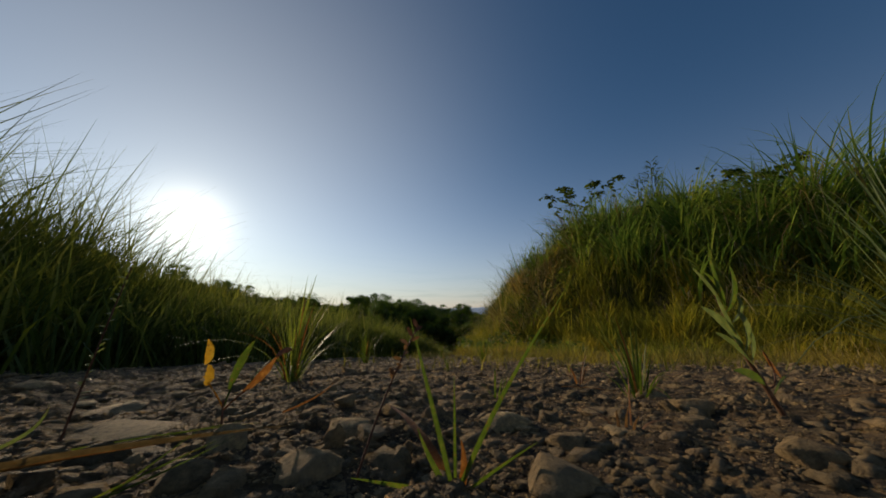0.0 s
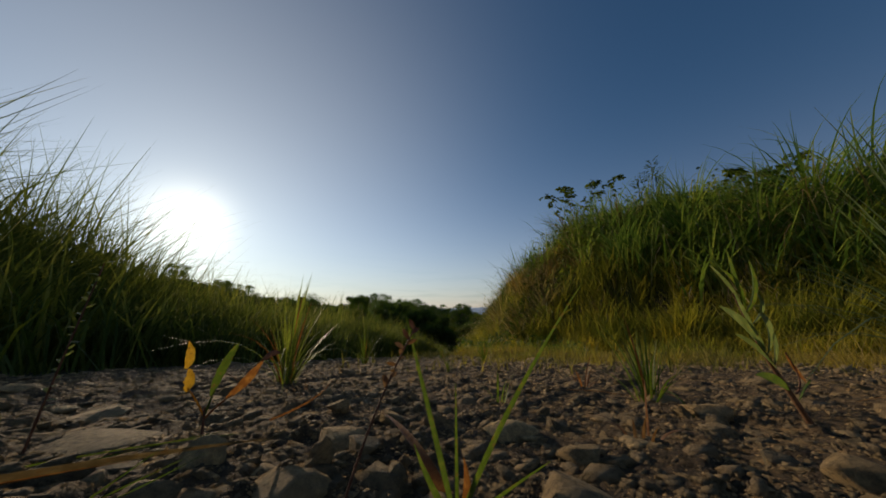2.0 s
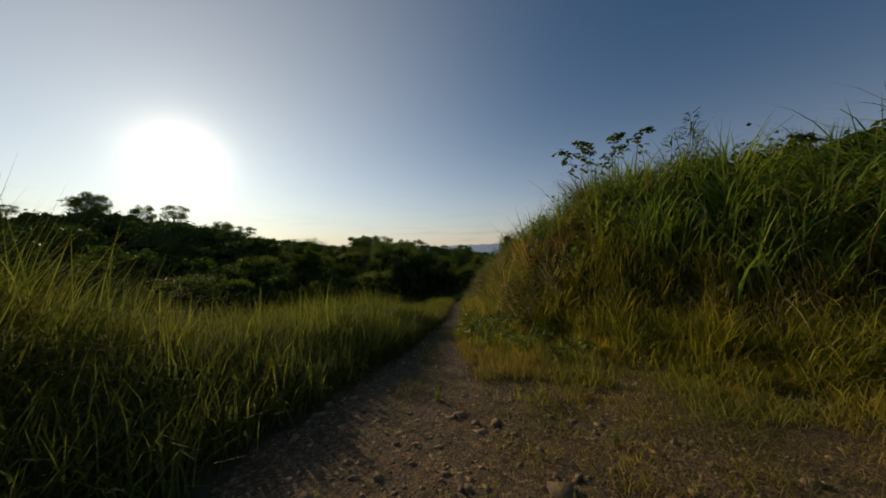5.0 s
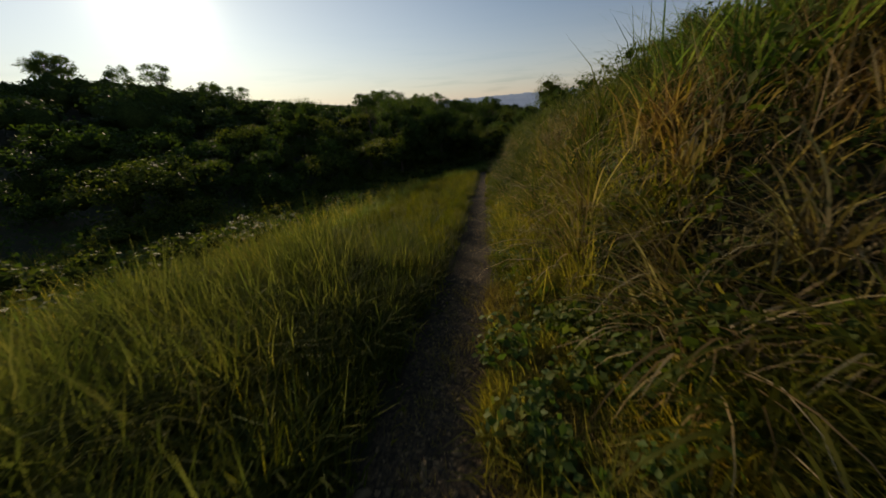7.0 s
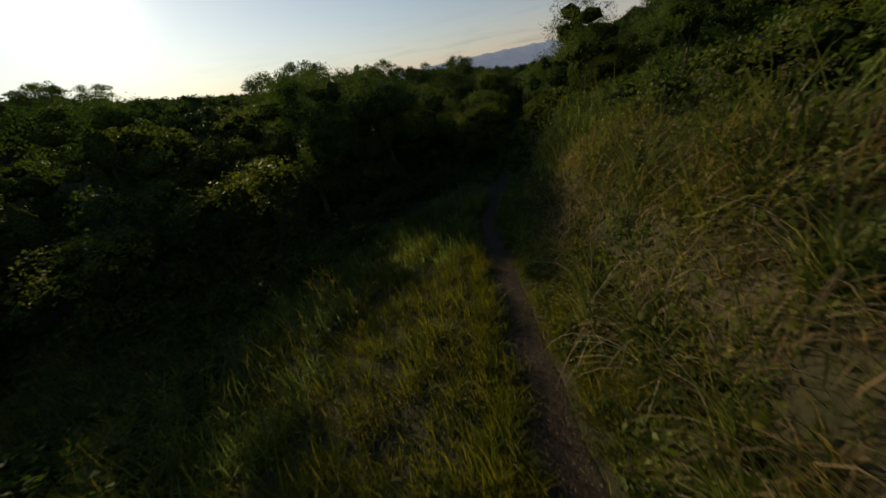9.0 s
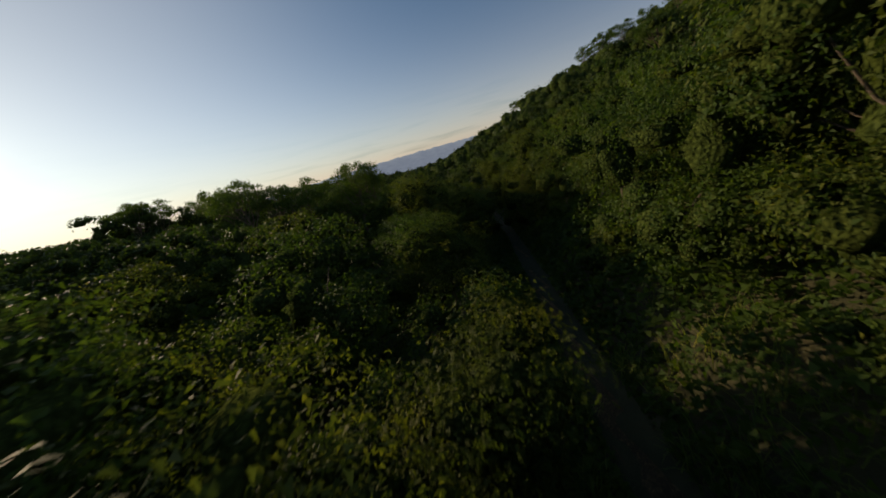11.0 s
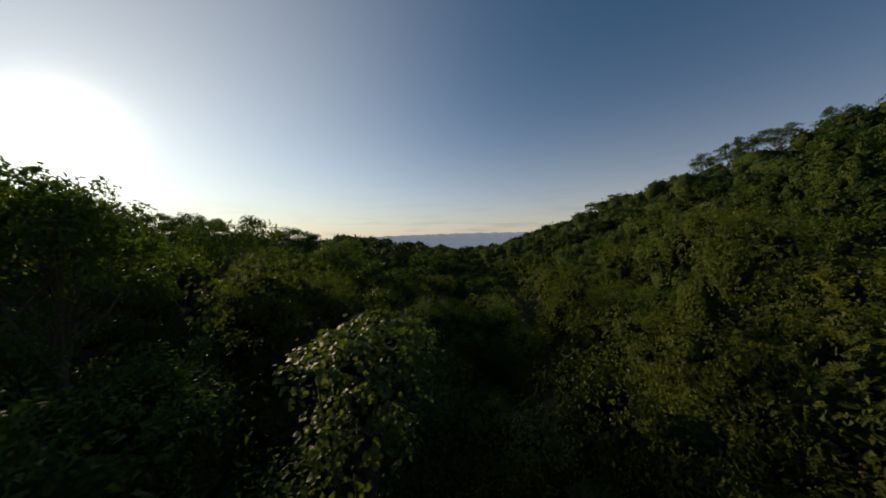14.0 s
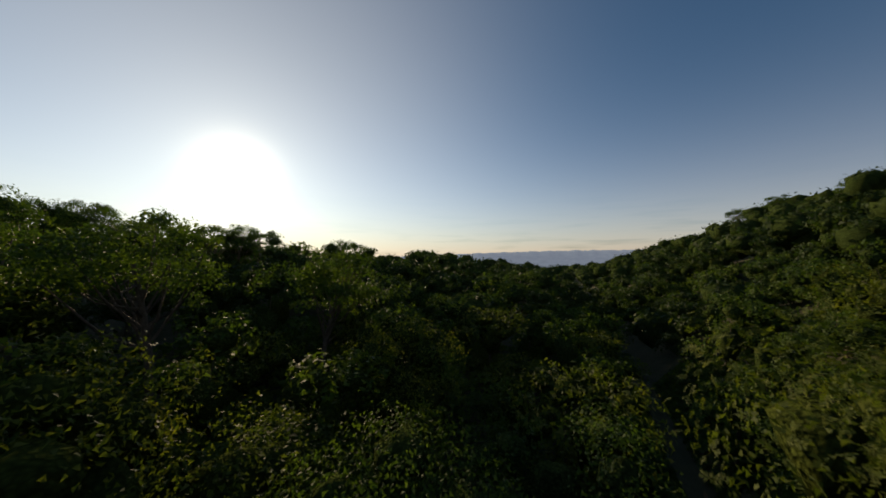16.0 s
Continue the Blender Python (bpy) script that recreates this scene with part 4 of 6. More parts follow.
def beside(rng, n, y0, y1, a, b, bank, bias=1.0):
    """Places along the track, a to b metres outside its edge, on the bank's side or the other."""
    y = y0 + (y1 - y0) * rng.random(n) ** bias
    o = a + (b - a) * rng.random(n)
    if bank:
        return path_x(y) + np.interp(y, CLEAR_Y, CLEAR_R) + o, y
    return path_x(y) - np.interp(y, LEFT_Y, LEFT_R) - o, y


def grow_grass():
    rng = np.random.default_rng(3)
    # tall reed-like grass on the bank
    x, y = beside(rng, 640, 2.5, 13, 0.9, 9.5, True, 0.9)
    v = v_of(x, y)
    keep = (v > np.interp(y, (2, 5, 7, 9, 11, 13), (3.0, 3.0, 2.7, 2.9, 2.6, 2.2)) + 0.6 * wave(x, y, 0.8, 6)) & (rng.random(len(x)) < np.where((v > 5) & (y > 14), 0.45, 1.0))
    x, y, v = x[keep], y[keep], v[keep]
    tufts(rng, x, y, 34, 0.1, (1.9 + 0.85 * wave(x, y, 1.1, 2)) * np.interp(v, (0.9, 2.2), (0.55, 1.0)) * np.interp(y, (3, 5.5, 8.5), (0.6, 0.75, 1.0)), 0.042, 0.2, 1.5, "tall_grass_on_bank", GRASS_TALL, "tall arching reed grass on the bank", 5)
    x, y = beside(rng, 640, 10.5, 48, 0.9, 6.0, True, 1.2)
    v = v_of(x, y)
    keep = (v > np.interp(y, (10, 12, 14, 18), (4.0, 2.8, 1.3, 1.1))) & (wave(x, y, 0.9, 3) + 0.5 * wave(x, y, 2.3, 7) > 0.0)
    x, y, v = x[keep], y[keep], v[keep]
    tufts(rng, x, y, 26, 0.1, (1.75 + 0.7 * wave(x, y, 1.2, 2)) * np.interp(v, (0.7, 2.2), (0.5, 1.0)), 0.032, 0.36, 1.9, "rank_reeds_on_bank", GRASS_REED, "rank arching reeds on the bank beside the track", 4)
    # withered reeds in dense bunches that hang over the front
    cx, cy = beside(rng, 100, 9.3, 40, 1.3, 4.4, True, 1.15)
    dx, dy = beside(rng, 16, 9.5, 14, 1.6, 4.2, True)
    cx, cy = np.append(cx, dx), np.append(cy, dy)
    k = np.repeat(np.arange(len(cx)), 5)
    x, y = cx[k] + rng.normal(0, 0.3, len(k)), cy[k] + rng.normal(0, 0.4, len(k))
    tufts(rng, x, y, 26, 0.08, 1.15 + 0.35 * wave(x, y, 0.7, 3), 0.024, 0.55, 2.3, "dry_reeds_on_bank", GRASS_BROWN, "dry brown reed grass hanging from the bank", 5)
    x, y = beside(rng, 46, 5.2, 9.8, 2.0, 4.6, True)
    tufts(rng, x, y, 14, 0.09, 1.0 + 0.3 * wave(x, y, 0.7, 3), 0.018, 0.5, 2.2, "dry_stalks_on_front", GRASS_DRY, "pale dry stalks arching from the front of the bank", 5)
    # half-high grass at its foot
    x, y = beside(rng, 1600, 1.5, 10.5, 0.3, 5.2, True, 0.9)
    keep = v_of(x, y) < np.interp(y, (6, 8, 9, 10), (5.1, 5.0, 3.0, 0.9))
    x, y = x[keep], y[keep]
    low = v_of(x, y) < 0.9 + 0.5 * wave(x, y, 0.7, 8)
    tufts(rng, x[low], y[low], 28, 0.06, np.maximum(0.2, 0.42 + 0.25 * wave(x, y, 0.6, 3))[low], 0.013, 0.36, 1.1, "grass_on_bank", GRASS_LOW, "golden tufted grass on the front of the bank", 3)
    x, y = x[~low], y[~low]
    tufts(rng, x, y, 25, 0.07, np.maximum(0.35, 0.8 + 0.55 * wave(x, y, 0.5, 3) + 0.2 * wave(x, y, 1.7, 6)), 0.018, 0.36, 1.3, "green_grass_on_bank", GRASS_BANK, "half-high green grass on the front of the bank", 4)
    x, y = beside(rng, 3800, 1.0, 46, 0.05, 8.0, True, 1.1)
    keep = v_of(x, y) < np.interp(y, (6, 8, 10, 12, 14, 18), (4.9, 4.9, 4.2, 2.9, 2.2, 1.8))
    x, y = x[keep], y[keep]
    tufts(rng, x, y, 11, 0.13, np.maximum(0.25, 0.62 + 0.42 * wave(x, y, 0.7, 3)) * np.interp(y, (9, 16), (1.0, 0.7)) * np.interp(v_of(x, y), (0, 1.2), (0.4, 1.0)), 0.013, 0.42, 1.2, "grass_at_bank_foot", GRASS_FOOT, "yellow-green grass at the foot of the bank", 3)
    x, y = beside(rng, 1500, 8.5, 46, 0.02, 1.1, True, 1.1)
    tufts(rng, x, y, 20, 0.08, np.maximum(0.2, 0.42 + 0.3 * wave(x, y, 0.5, 7)) * np.interp(v_of(x, y), (0, 0.4), (0.4, 1.0)), 0.016, 0.34, 1.2, "grass_fringe_of_track", GRASS_MEADOW, "yellow-green grass fringing the track below the bank", 3)
    x, y = beside(rng, 200, 10.6, 18, 0.35, 1.9, True)
    tufts(rng, x, y, 26, 0.08, 1.05 + 0.3 * wave(x, y, 0.6, 5), 0.02, 0.32, 1.4, "tall_grass_at_bank_foot", GRASS_BANK, "tall yellow-green grass at the narrow foot of the bank", 4)
    x, y = beside(rng, 2200, 9.5, 42, 0.9, 5.2, True, 1.0)
    tufts(rng, x, y, 12, 0.12, np.maximum(0.25, 0.5 + 0.45 * wave(x, y, 0.6, 7)), 0.026, 0.5, 1.4, "grass_between_reeds", GRASS_REED, "half-high grass between the reeds on the bank", 3)
    y = rng.uniform(6.3, 10.5, 300)
    x = path_x(y) + np.maximum(np.interp(y, CLEAR_Y, CLEAR_R) - rng.uniform(-0.5, 1.2, 300), 0.55)
    tufts(rng, x, y, 20, 0.06, np.maximum(0.16, 0.36 + 0.22 * wave(x, y, 0.5, 3)), 0.014, 0.45, 1.2, "tufts_before_bank", GRASS_BANK, "uneven tufts of grass between the track and the bank", 3)
    # the other side
    x, y = beside(rng, 2400, 0.3, 13, 0.4, 5.6, False)
    keep = w_of(x, y) > np.interp(y, (2.0, 3.5), (0.9, 0.4))
    x, y = x[keep], y[keep]
    w = w_of(x, y)
    high = np.interp(w, (0.4, 0.9, 1.6, 2.2, 4.0), (0.5, 0.6, 0.85, 1.05, 1.05)) * np.interp(y, (0.3, 5, 13), (1.05, 1.15, 1.25)) + 0.95 * smooth(3.5, 4.5, -x) * (1 - smooth(3.8, 6.2, y))
    high = 1.3 * high * (1.0 + 0.18 * wave(x, y, 0.45, 4) + 0.1 * wave(x, y, 1.4, 9) + 0.35 * smooth(5, 7, y) * wave(x, y, 0.8, 6))
    tufts(rng, x, y, 18, 0.13, high, 0.023, 0.26, 1.25, "tall_grass_by_track", GRASS_SIDE, "dense tall arching grass beside the track", 4, (0.6, 1.0))
    x, y = beside(rng, 34, 0.3, 5.0, 2.0, 4.6, False)
    tufts(rng, x, y, 24, 0.1, 1.25 + 0.75 * smooth(3.4, 4.5, -x), 0.036, 0.35, 1.9, "broad_grass_by_track", GRASS_SIDE, "broad-bladed arching grass standing over the rest beside the track", 6)
    x, y = beside(rng, 2200, -1.5, 18, 0.3, 6.5, False, 1.4)
    tufts(rng, x, y, 14, 0.14, np.maximum(0.3, 0.9 + 0.5 * wave(x, y, 1.3, 4)) * np.interp(w_of(x, y), (0.3, 1.5), (0.5, 1.0)) * np.interp(y, (4, 9, 14), (1.1, 1.15, 0.75)), 0.017, 0.26, 1.15, "green_grass_by_track", GRASS_REED, "half-high green grass beside the track", 3)
    x, y = beside(rng, 2500, 4, 47, 0.2, 8.5, False, 1.2)
    keep = (wave(x, y, 0.7, 6) > -0.42) & (rng.random(len(x)) < np.interp(w_of(x, y), (5.5, 8.5), (1.0, 0.5)))
    x, y = x[keep], y[keep]
    tufts(rng, x, y, 26, 0.11, np.maximum(0.38, 0.66 + 0.35 * wave(x, y, 0.36, 5) + 0.4 * wave(x, y, 1.3, 7)) * np.interp(w_of(x, y), (0.2, 0.9), (0.45, 1.0)) * np.interp(y, (5, 9), (0.7, 1.0)), 0.021, 0.36, 1.0, "meadow_grass", GRASS_MEADOW, "sunlit yellow-green meadow grass beside the track", 3)
    x, y = beside(rng, 4800, 5, 46, 0.1, 7.0, False, 1.1)
    tufts(rng, x, y, 9, 0.14, (0.32 + 0.1 * wave(x, y, 0.4, 2)) * np.interp(w_of(x, y), (0.1, 0.6), (0.4, 1.0)), 0.036, 0.6, 1.0, "meadow_undergrass", GRASS_MEADOW, "short green grass between the meadow tufts", 3)
    x, y = beside(rng, 520, 6.5, 46, 0.3, 0.9, False, 1.2)
    tufts(rng, x, y, 26, 0.08, np.maximum(0.3, 0.58 + 0.25 * wave(x, y, 0.6, 9)), 0.018, 0.3, 0.9, "grass_at_track_edge", GRASS_MEADOW, "dense upright grass along the edge of the track", 3)
    x, y = beside(rng, 1350, 7, 46, 5.0, 17, False)
    tufts(rng, x, y, 14, 0.25, 1.0 + 0.4 * wave(x, y, 1.5, 3), 0.03, 0.3, 1.3, "field_grass", GRASS_TALL, "rank grass in the field that falls away", 3)
    x, y = beside(rng, 1500, 9, 44, 6.5, 20, False)
    tufts(rng, x, y, 12, 0.3, np.maximum(0.6, 1.25 + 0.6 * wave(x, y, 1.7, 11)), 0.034, 0.28, 1.2, "pale_field_grass", GRASS_BANK, "pale seeding grass in the field that falls away", 3)
    # bold pale strokes of seeding grass that hang over the front of the bank
    x, y = beside(rng, 45, 10, 18, 1.2, 5.5, True)
    keep = wave(x, y, 1.6, 5) > -0.35
    x, y = x[keep], y[keep]
    tufts(rng, x, y, 18, 0.08, 1.35 + 0.45 * wave(x, y, 0.9, 8), 0.026, 0.5, 2.3, "pale_grass_on_bank", GRASS_LOW, "pale arching stalks of seeding grass on the bank", 5)
    # reeds in the shade where the woods begin
    x, y = scatter(rng, 800, -4, 14, 38, 62, lambda x, y: (np.abs(u_of(x, y)) > 0.7) & (np.abs(u_of(x, y)) < 4.5))
    tufts(rng, x, y, 16, 0.16, 1.2 + 0.25 * wave(x, y, 1.0, 6), 0.026, 0.25, 1.5, "reeds_by_woods", GRASS_TALL, "arching reed grass at the edge of the woods", 4)


grow_grass()


def grow_undergrowth():
    rng = np.random.default_rng(8)
    for x, y, k, size in ((6.5, 48.3, 0, 0.9), (7.3, 49.3, 0, 1.0), (6.0, 47.3, 0, 0.8), (7.8, 47.9, 0, 1.0), (5.9, 50.0, 1, 0.9), (6.9, 50.8, 1, 1.0), (5.3, 46.4, 0, 0.7), (6.9, 46.2, 0, 0.9), (7.5, 52.0, 1, 1.0), (6.6, 44.6, 1, 0.9), (5.2, 48.9, 1, 0.6)):
        put_tree(SHRUB[k], x, y, size, rng.uniform(0.9, 1.15), rng.uniform(0, 6.28), 0.5)
    n = 0
    for _ in range(2600):
        x, y = rng.uniform(-24, 12), rng.uniform(8, 54)
        w, v = float(w_of(x, y)), float(v_of(x, y))
        if (float(np.interp(y, (8, 12, 36, 46), (6.5, 9.5, 8.5, 5.5))) < w < 22 or 5.0 < v < 11) and free(x, y, 0.55) and n < 140:
            n += 1
            put_tree(SHRUB[rng.integers(0, 2)], x, y, rng.uniform(0.55, 1.2), rng.uniform(0.6, 0.95), rng.uniform(0, 6.28), 0.55)
    n = 0
    for _ in range(1300):
        y = rng.uniform(50, 104)
        x = float(path_x(y)) + (rng.uniform(3.0, 22) if rng.random() < 0.7 else -rng.uniform(3.0, 12))
        if free(x, y, 0.3) and n < 120:
            n += 1
            put_tree(SHRUB[rng.integers(0, 2)], x, y, rng.uniform(0.65, 1.1), rng.uniform(0.8, 1.2), rng.uniform(0, 6.28), 0.5)


grow_undergrowth()


def reed_clumps():
    """Big arching clumps at the foot of the bank, each one on its own."""
    rng = np.random.default_rng(71)
    tall = [(x, y, size) for x, y, size in ((7.4, 5.8, 2.7), (8.0, 5.5, 2.7), (6.9, 6.5, 2.3), (7.7, 6.3, 2.6), (9.6, 5.2, 1.96), (8.7, 6.0, 2.0), (7.8, 7.2, 1.96), (7.1, 8.4, 2.4), (6.5, 9.6, 2.2), (8.4, 8.4, 2.1), (5.9, 10.8, 2.1), (5.2, 12.0, 2.2), (7.4, 10.2, 2.5), (10.4, 6.4, 1.96), (6.9, 6.4, 1.9), (6.2, 7.6, 2.0), (5.4, 9.0, 1.9), (8.2, 5.0, 1.7), (9.2, 4.2, 1.7), (4.6, 10.4, 1.9))]
    for i in range(44):
        y, o, size = 9.5 + 25 * (i / 44) ** 1.25, rng.uniform(0.7, 2.3), rng.uniform(1.3, 1.9)
        tall.append((float(path_x(y) + np.interp(y, CLEAR_Y, CLEAR_R)) + o, y, size))
    for x, y, size in tall:
        n = 46 if size < 1.9 else 84
        dry = x < 6.0 and y < 12.5
        base = rng.normal(0, 0.1, (n, 3)) * (1, 1, 0)
        v, f = blades(rng, base, size * rng.uniform(0.7, 1.25, n), rng.uniform(0.026, 0.044, n) * (1.15 if size > 1.95 else 1.0), np.abs(rng.normal(0.4 if size < 1.9 else 0.2, 0.15, n)), np.abs(rng.normal(1.5, 0.3, n)), None, 8)
        root = tagged(new("reed_clump"), "large arching clump of withered brown reeds on the bank" if dry else "large arching clump of green reed grass on the bank", "grass", "reed clumps beside the track")
        root.location = (x, y, float(ground(x, y)) - 0.02)
        part("tuft", mesh_from("reed_tuft", v, f, GRASS_BROWN if dry else GRASS_TALL if y < 9.5 or size > 1.95 else GRASS_REED), root)
        v, f = blades(rng, base[:34], size * rng.uniform(0.6, 1.15, 34), 0.024, np.abs(rng.normal(0.55, 0.25, 34)), 1.9, None, 6)
        part("dry_tuft", mesh_from("reed_dry_tuft", v, f, GRASS_DRY), root, "withered straw-coloured blades")


def broad_reeds():
    """Broad-bladed clumps that lean out from the foot of the bank over the track."""
    rng = np.random.default_rng(77)
    for x, y, size in ((2.35, 8.9, 1.35), (2.7, 9.5, 1.5), (3.1, 9.0, 1.6), (2.6, 10.9, 1.1), (3.0, 12.6, 1.0), (3.3, 14.5, 1.2), (3.6, 17.6, 1.0), (3.2, 20.4, 0.9)):
        n = 30
        base = rng.normal(0, 0.07, (n, 3)) * (1, 1, 0)
        v, f = blades(rng, base, size * rng.uniform(0.6, 1.2, n), rng.uniform(0.036, 0.062, n), np.abs(rng.normal(0.6, 0.2, n)), np.abs(rng.normal(1.35, 0.25, n)), rng.normal(math.pi * 1.08, 0.85, n), 9)
        root = tagged(new("broad_reed_clump"), "broad-bladed reed clump arching from the foot of the bank", "grass", "reed clumps beside the track")
        root.location = (x, y, float(ground(x, y)) - 0.02)
        part("tuft", mesh_from("broad_tuft", v, f, GRASS_BANK), root)
        v, f = blades(rng, base[:12], size * rng.uniform(0.5, 0.9, 12), 0.02, np.abs(rng.normal(0.8, 0.25, 12)), 1.6, None, 6)
        part("dry_tuft", mesh_from("broad_dry_tuft", v, f, GRASS_DRY), root, "withered straw-coloured blades")


reed_clumps()
broad_reeds()

# ---------------------------------------------------------------- stones of the track


def stone_mesh(name, seed, sub, rough=0.22):
    """A worn stone: a ball pulled out of shape, with flattened sides, one unit wide."""
    rng = np.random.default_rng(seed)
    bm = bmesh.new()
    bmesh.ops.create_icosphere(bm, subdivisions=sub, radius=0.5)
    off = Vector(rng.uniform(-50, 50, 3))
    cuts = [(Vector(rng.normal(0, 1, 3)).normalized(), rng.uniform(0.24, 0.4)) for _ in range(8)]
    for v in bm.verts:
        n = v.co.normalized()
        v.co = n * (0.5 + rough * (noise.noise(n * 1.3 + off) * 0.8 + noise.noise(n * 3.1 + off) * 0.35 + noise.noise(n * 8.0 + off) * 0.16))
        for c, d in cuts:
            k = v.co.dot(c) - d
            if k > 0:
                v.co -= c * k * 0.95
    me = bpy.data.meshes.new(name)
    bm.to_mesh(me)
    bm.free()
    me.polygons.foreach_set("use_smooth", np.ones(len(me.polygons), bool))
    me.materials.append(STONE)
    return me



def hashed(i, j, k):
    """A number between 0 and 1 for each cell (i, j)."""
    q = np.sin(i * 127.1 + j * 311.7 + k * 74.7) * 43758.5453
    return q - np.floor(q)


def pebbled(x, y, size, seed, share):
    """Half-buried pebbles: one low dome in a share of the cells of that size."""
    i0, j0 = np.floor(x / size), np.floor(y / size)
    z = np.zeros_like(x)
    for di in (-1, 0, 1):
        for dj in (-1, 0, 1):
            i, j = i0 + di, j0 + dj
            px, py = (i + hashed(i, j, seed)) * size, (j + hashed(i, j, seed + 1)) * size
            a = hashed(i, j, seed + 2) * 6.28
            dx, dy = x - px, y - py
            ex, ey = dx * np.cos(a) + dy * np.sin(a), dy * np.cos(a) - dx * np.sin(a)
            r = size * (0.3 + 0.45 * hashed(i, j, seed + 3))
            d = 1 - (ex / r) ** 2 - (ey / (r * 0.62)) ** 2
            on = hashed(i, j, seed + 4) < share
            z = np.maximum(z, np.where(on, np.minimum(1.5 * np.sqrt(np.maximum(d, 0)), 1) * r * (0.1 + 0.16 * hashed(i, j, seed + 5)), 0))
    return z


def grit(x, y):
    """Fine relief of the trodden clay."""
    return 0.003 * wave(x, y, 0.03, 3) + 0.0018 * wave(x, y, 0.012, 8) + 0.0009 * wave(x, y, 0.0049, 2)


def relief(x, y):
    """Clay and half-buried pebbles round the take-off spot."""
    near = np.interp(np.minimum(np.asarray(y) - 0.16, (2.4 - np.asarray(y)) * 0.3), (0, 0.1), (0, 1))
    x, y = np.asarray(x, float), np.asarray(y, float)
    return near * (0.002 + grit(x, y) + 0.8 * pebbled(x, y, 0.062, 3, 0.13) + 0.75 * pebbled(x, y, 0.024, 13, 0.2) + 0.9 * pebbled(x, y, 0.01, 23, 0.5) + 0.9 * pebbled(x, y, 0.0052, 33, 0.6))


def clay_crust():
    ys = np.geomspace(0.16, 2.4, 270)
    ts = np.sinh(np.linspace(-1.6, 1.6, 240)) / np.sinh(1.6)
    Y, S = np.meshgrid(ys, ts, indexing="ij")
    X = S * (0.32 + 0.9 * Y)
    X = np.maximum(X, path_x(Y) - np.interp(Y, LEFT_Y, LEFT_R) - 0.1)
    rim = np.minimum(np.minimum(1 - np.abs(S), (Y - 0.16) / 0.3), (2.4 - Y) / 2.0)
    Z = path_height(X, Y) + relief(X, Y) + np.interp(rim, (0, 0.06), (-0.02, 0))
    v = np.stack([X, Y, Z], -1).reshape(-1, 3)
    i = np.arange(len(v)).reshape(X.shape)
    f = np.stack([i[:-1, :-1], i[:-1, 1:], i[1:, 1:], i[1:, :-1]], -1).reshape(-1, 4)
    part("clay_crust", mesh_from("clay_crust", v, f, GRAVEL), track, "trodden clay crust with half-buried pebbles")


clay_crust()
FINE = [stone_mesh("worn_stone", 100 + i, 3, 0.2) for i in range(6)]
PLAIN = [stone_mesh("small_stone", 200 + i, 1, 0.3) for i in range(9)]


def stone(me, x, y, size, flat, turn, tilt=0.0, sink=0.35, long=1.0):
    ob = new("stone", me)
    ob.parent = track
    z = float(path_height(x, y) + relief(x, y)) + size * flat * (sink - 0.05)
    ob.matrix_basis = Matrix.Translation((x, y, z)) @ Euler((tilt, tilt * 0.4, turn)).to_matrix().to_4x4() @ Matrix.Diagonal((size * long, size, size * flat, 1))


def lay_stones():
    rng = np.random.default_rng(21)
    # x, y, width, flatness: the larger ones beside the take-off spot
    for i, (x, y, w, flat) in enumerate((
            (-0.186, 0.232, 0.046, 0.85), (-0.103, 0.245, 0.062, 0.5), (-0.112, 0.37, 0.062, 0.35), (-0.098, 0.29, 0.022, 1.5), (-0.156, 0.51, 0.034, 0.8),
            (-0.243, 0.704, 0.034, 0.8), (-0.141, 0.622, 0.03, 0.8), (0.039, 0.575, 0.048, 0.6), (0.083, 0.238, 0.07, 0.42), (0.077, 0.395, 0.07, 0.4),
            (0.386, 0.505, 0.07, 0.6), (0.124, 0.315, 0.045, 0.5), (0.275, 0.238, 0.042, 0.75), (-0.207, 0.312, 0.045, 0.7), (-0.263, 0.275, 0.026, 0.6),
            (-0.93, 0.74, 0.11, 0.25), (0.185, 0.335, 0.036, 0.4), (0.273, 0.292, 0.034, 0.45), (0.411, 0.64, 0.07, 0.4), (-0.037, 0.275, 0.028, 0.7), (-0.139, 0.285, 0.036, 0.4),
            (-0.01, 0.42, 0.032, 0.6), (-0.075, 0.33, 0.035, 0.6), (0.33, 0.42, 0.05, 0.35), (-0.36, 0.36, 0.12, 0.12), (-0.55, 0.52, 0.14, 0.14), (0.22, 0.46, 0.05, 0.4), (0.5, 0.36, 0.06, 0.3))):
        stone(FINE[i % 6], x, y, w * 0.85, flat, rng.uniform(0, 6.28), rng.uniform(-0.15, 0.15), 0.22, rng.uniform(1.0, 1.35))
    for i in range(170):
        r = 0.19 * (2.4 / 0.19) ** rng.random()
        a = rng.uniform(-1.15, 1.15)
        x, y = r * math.sin(a), r * math.cos(a)
        if -1.5 < x:
            stone(PLAIN[i % 9], x, y, 0.0115 * (r / 0.3) ** 0.5 * math.exp(rng.normal(0, 0.4)), rng.uniform(0.22, 0.55), rng.uniform(0, 6.28), rng.uniform(-0.25, 0.25), -0.02, rng.uniform(1.0, 1.7))


lay_stones()


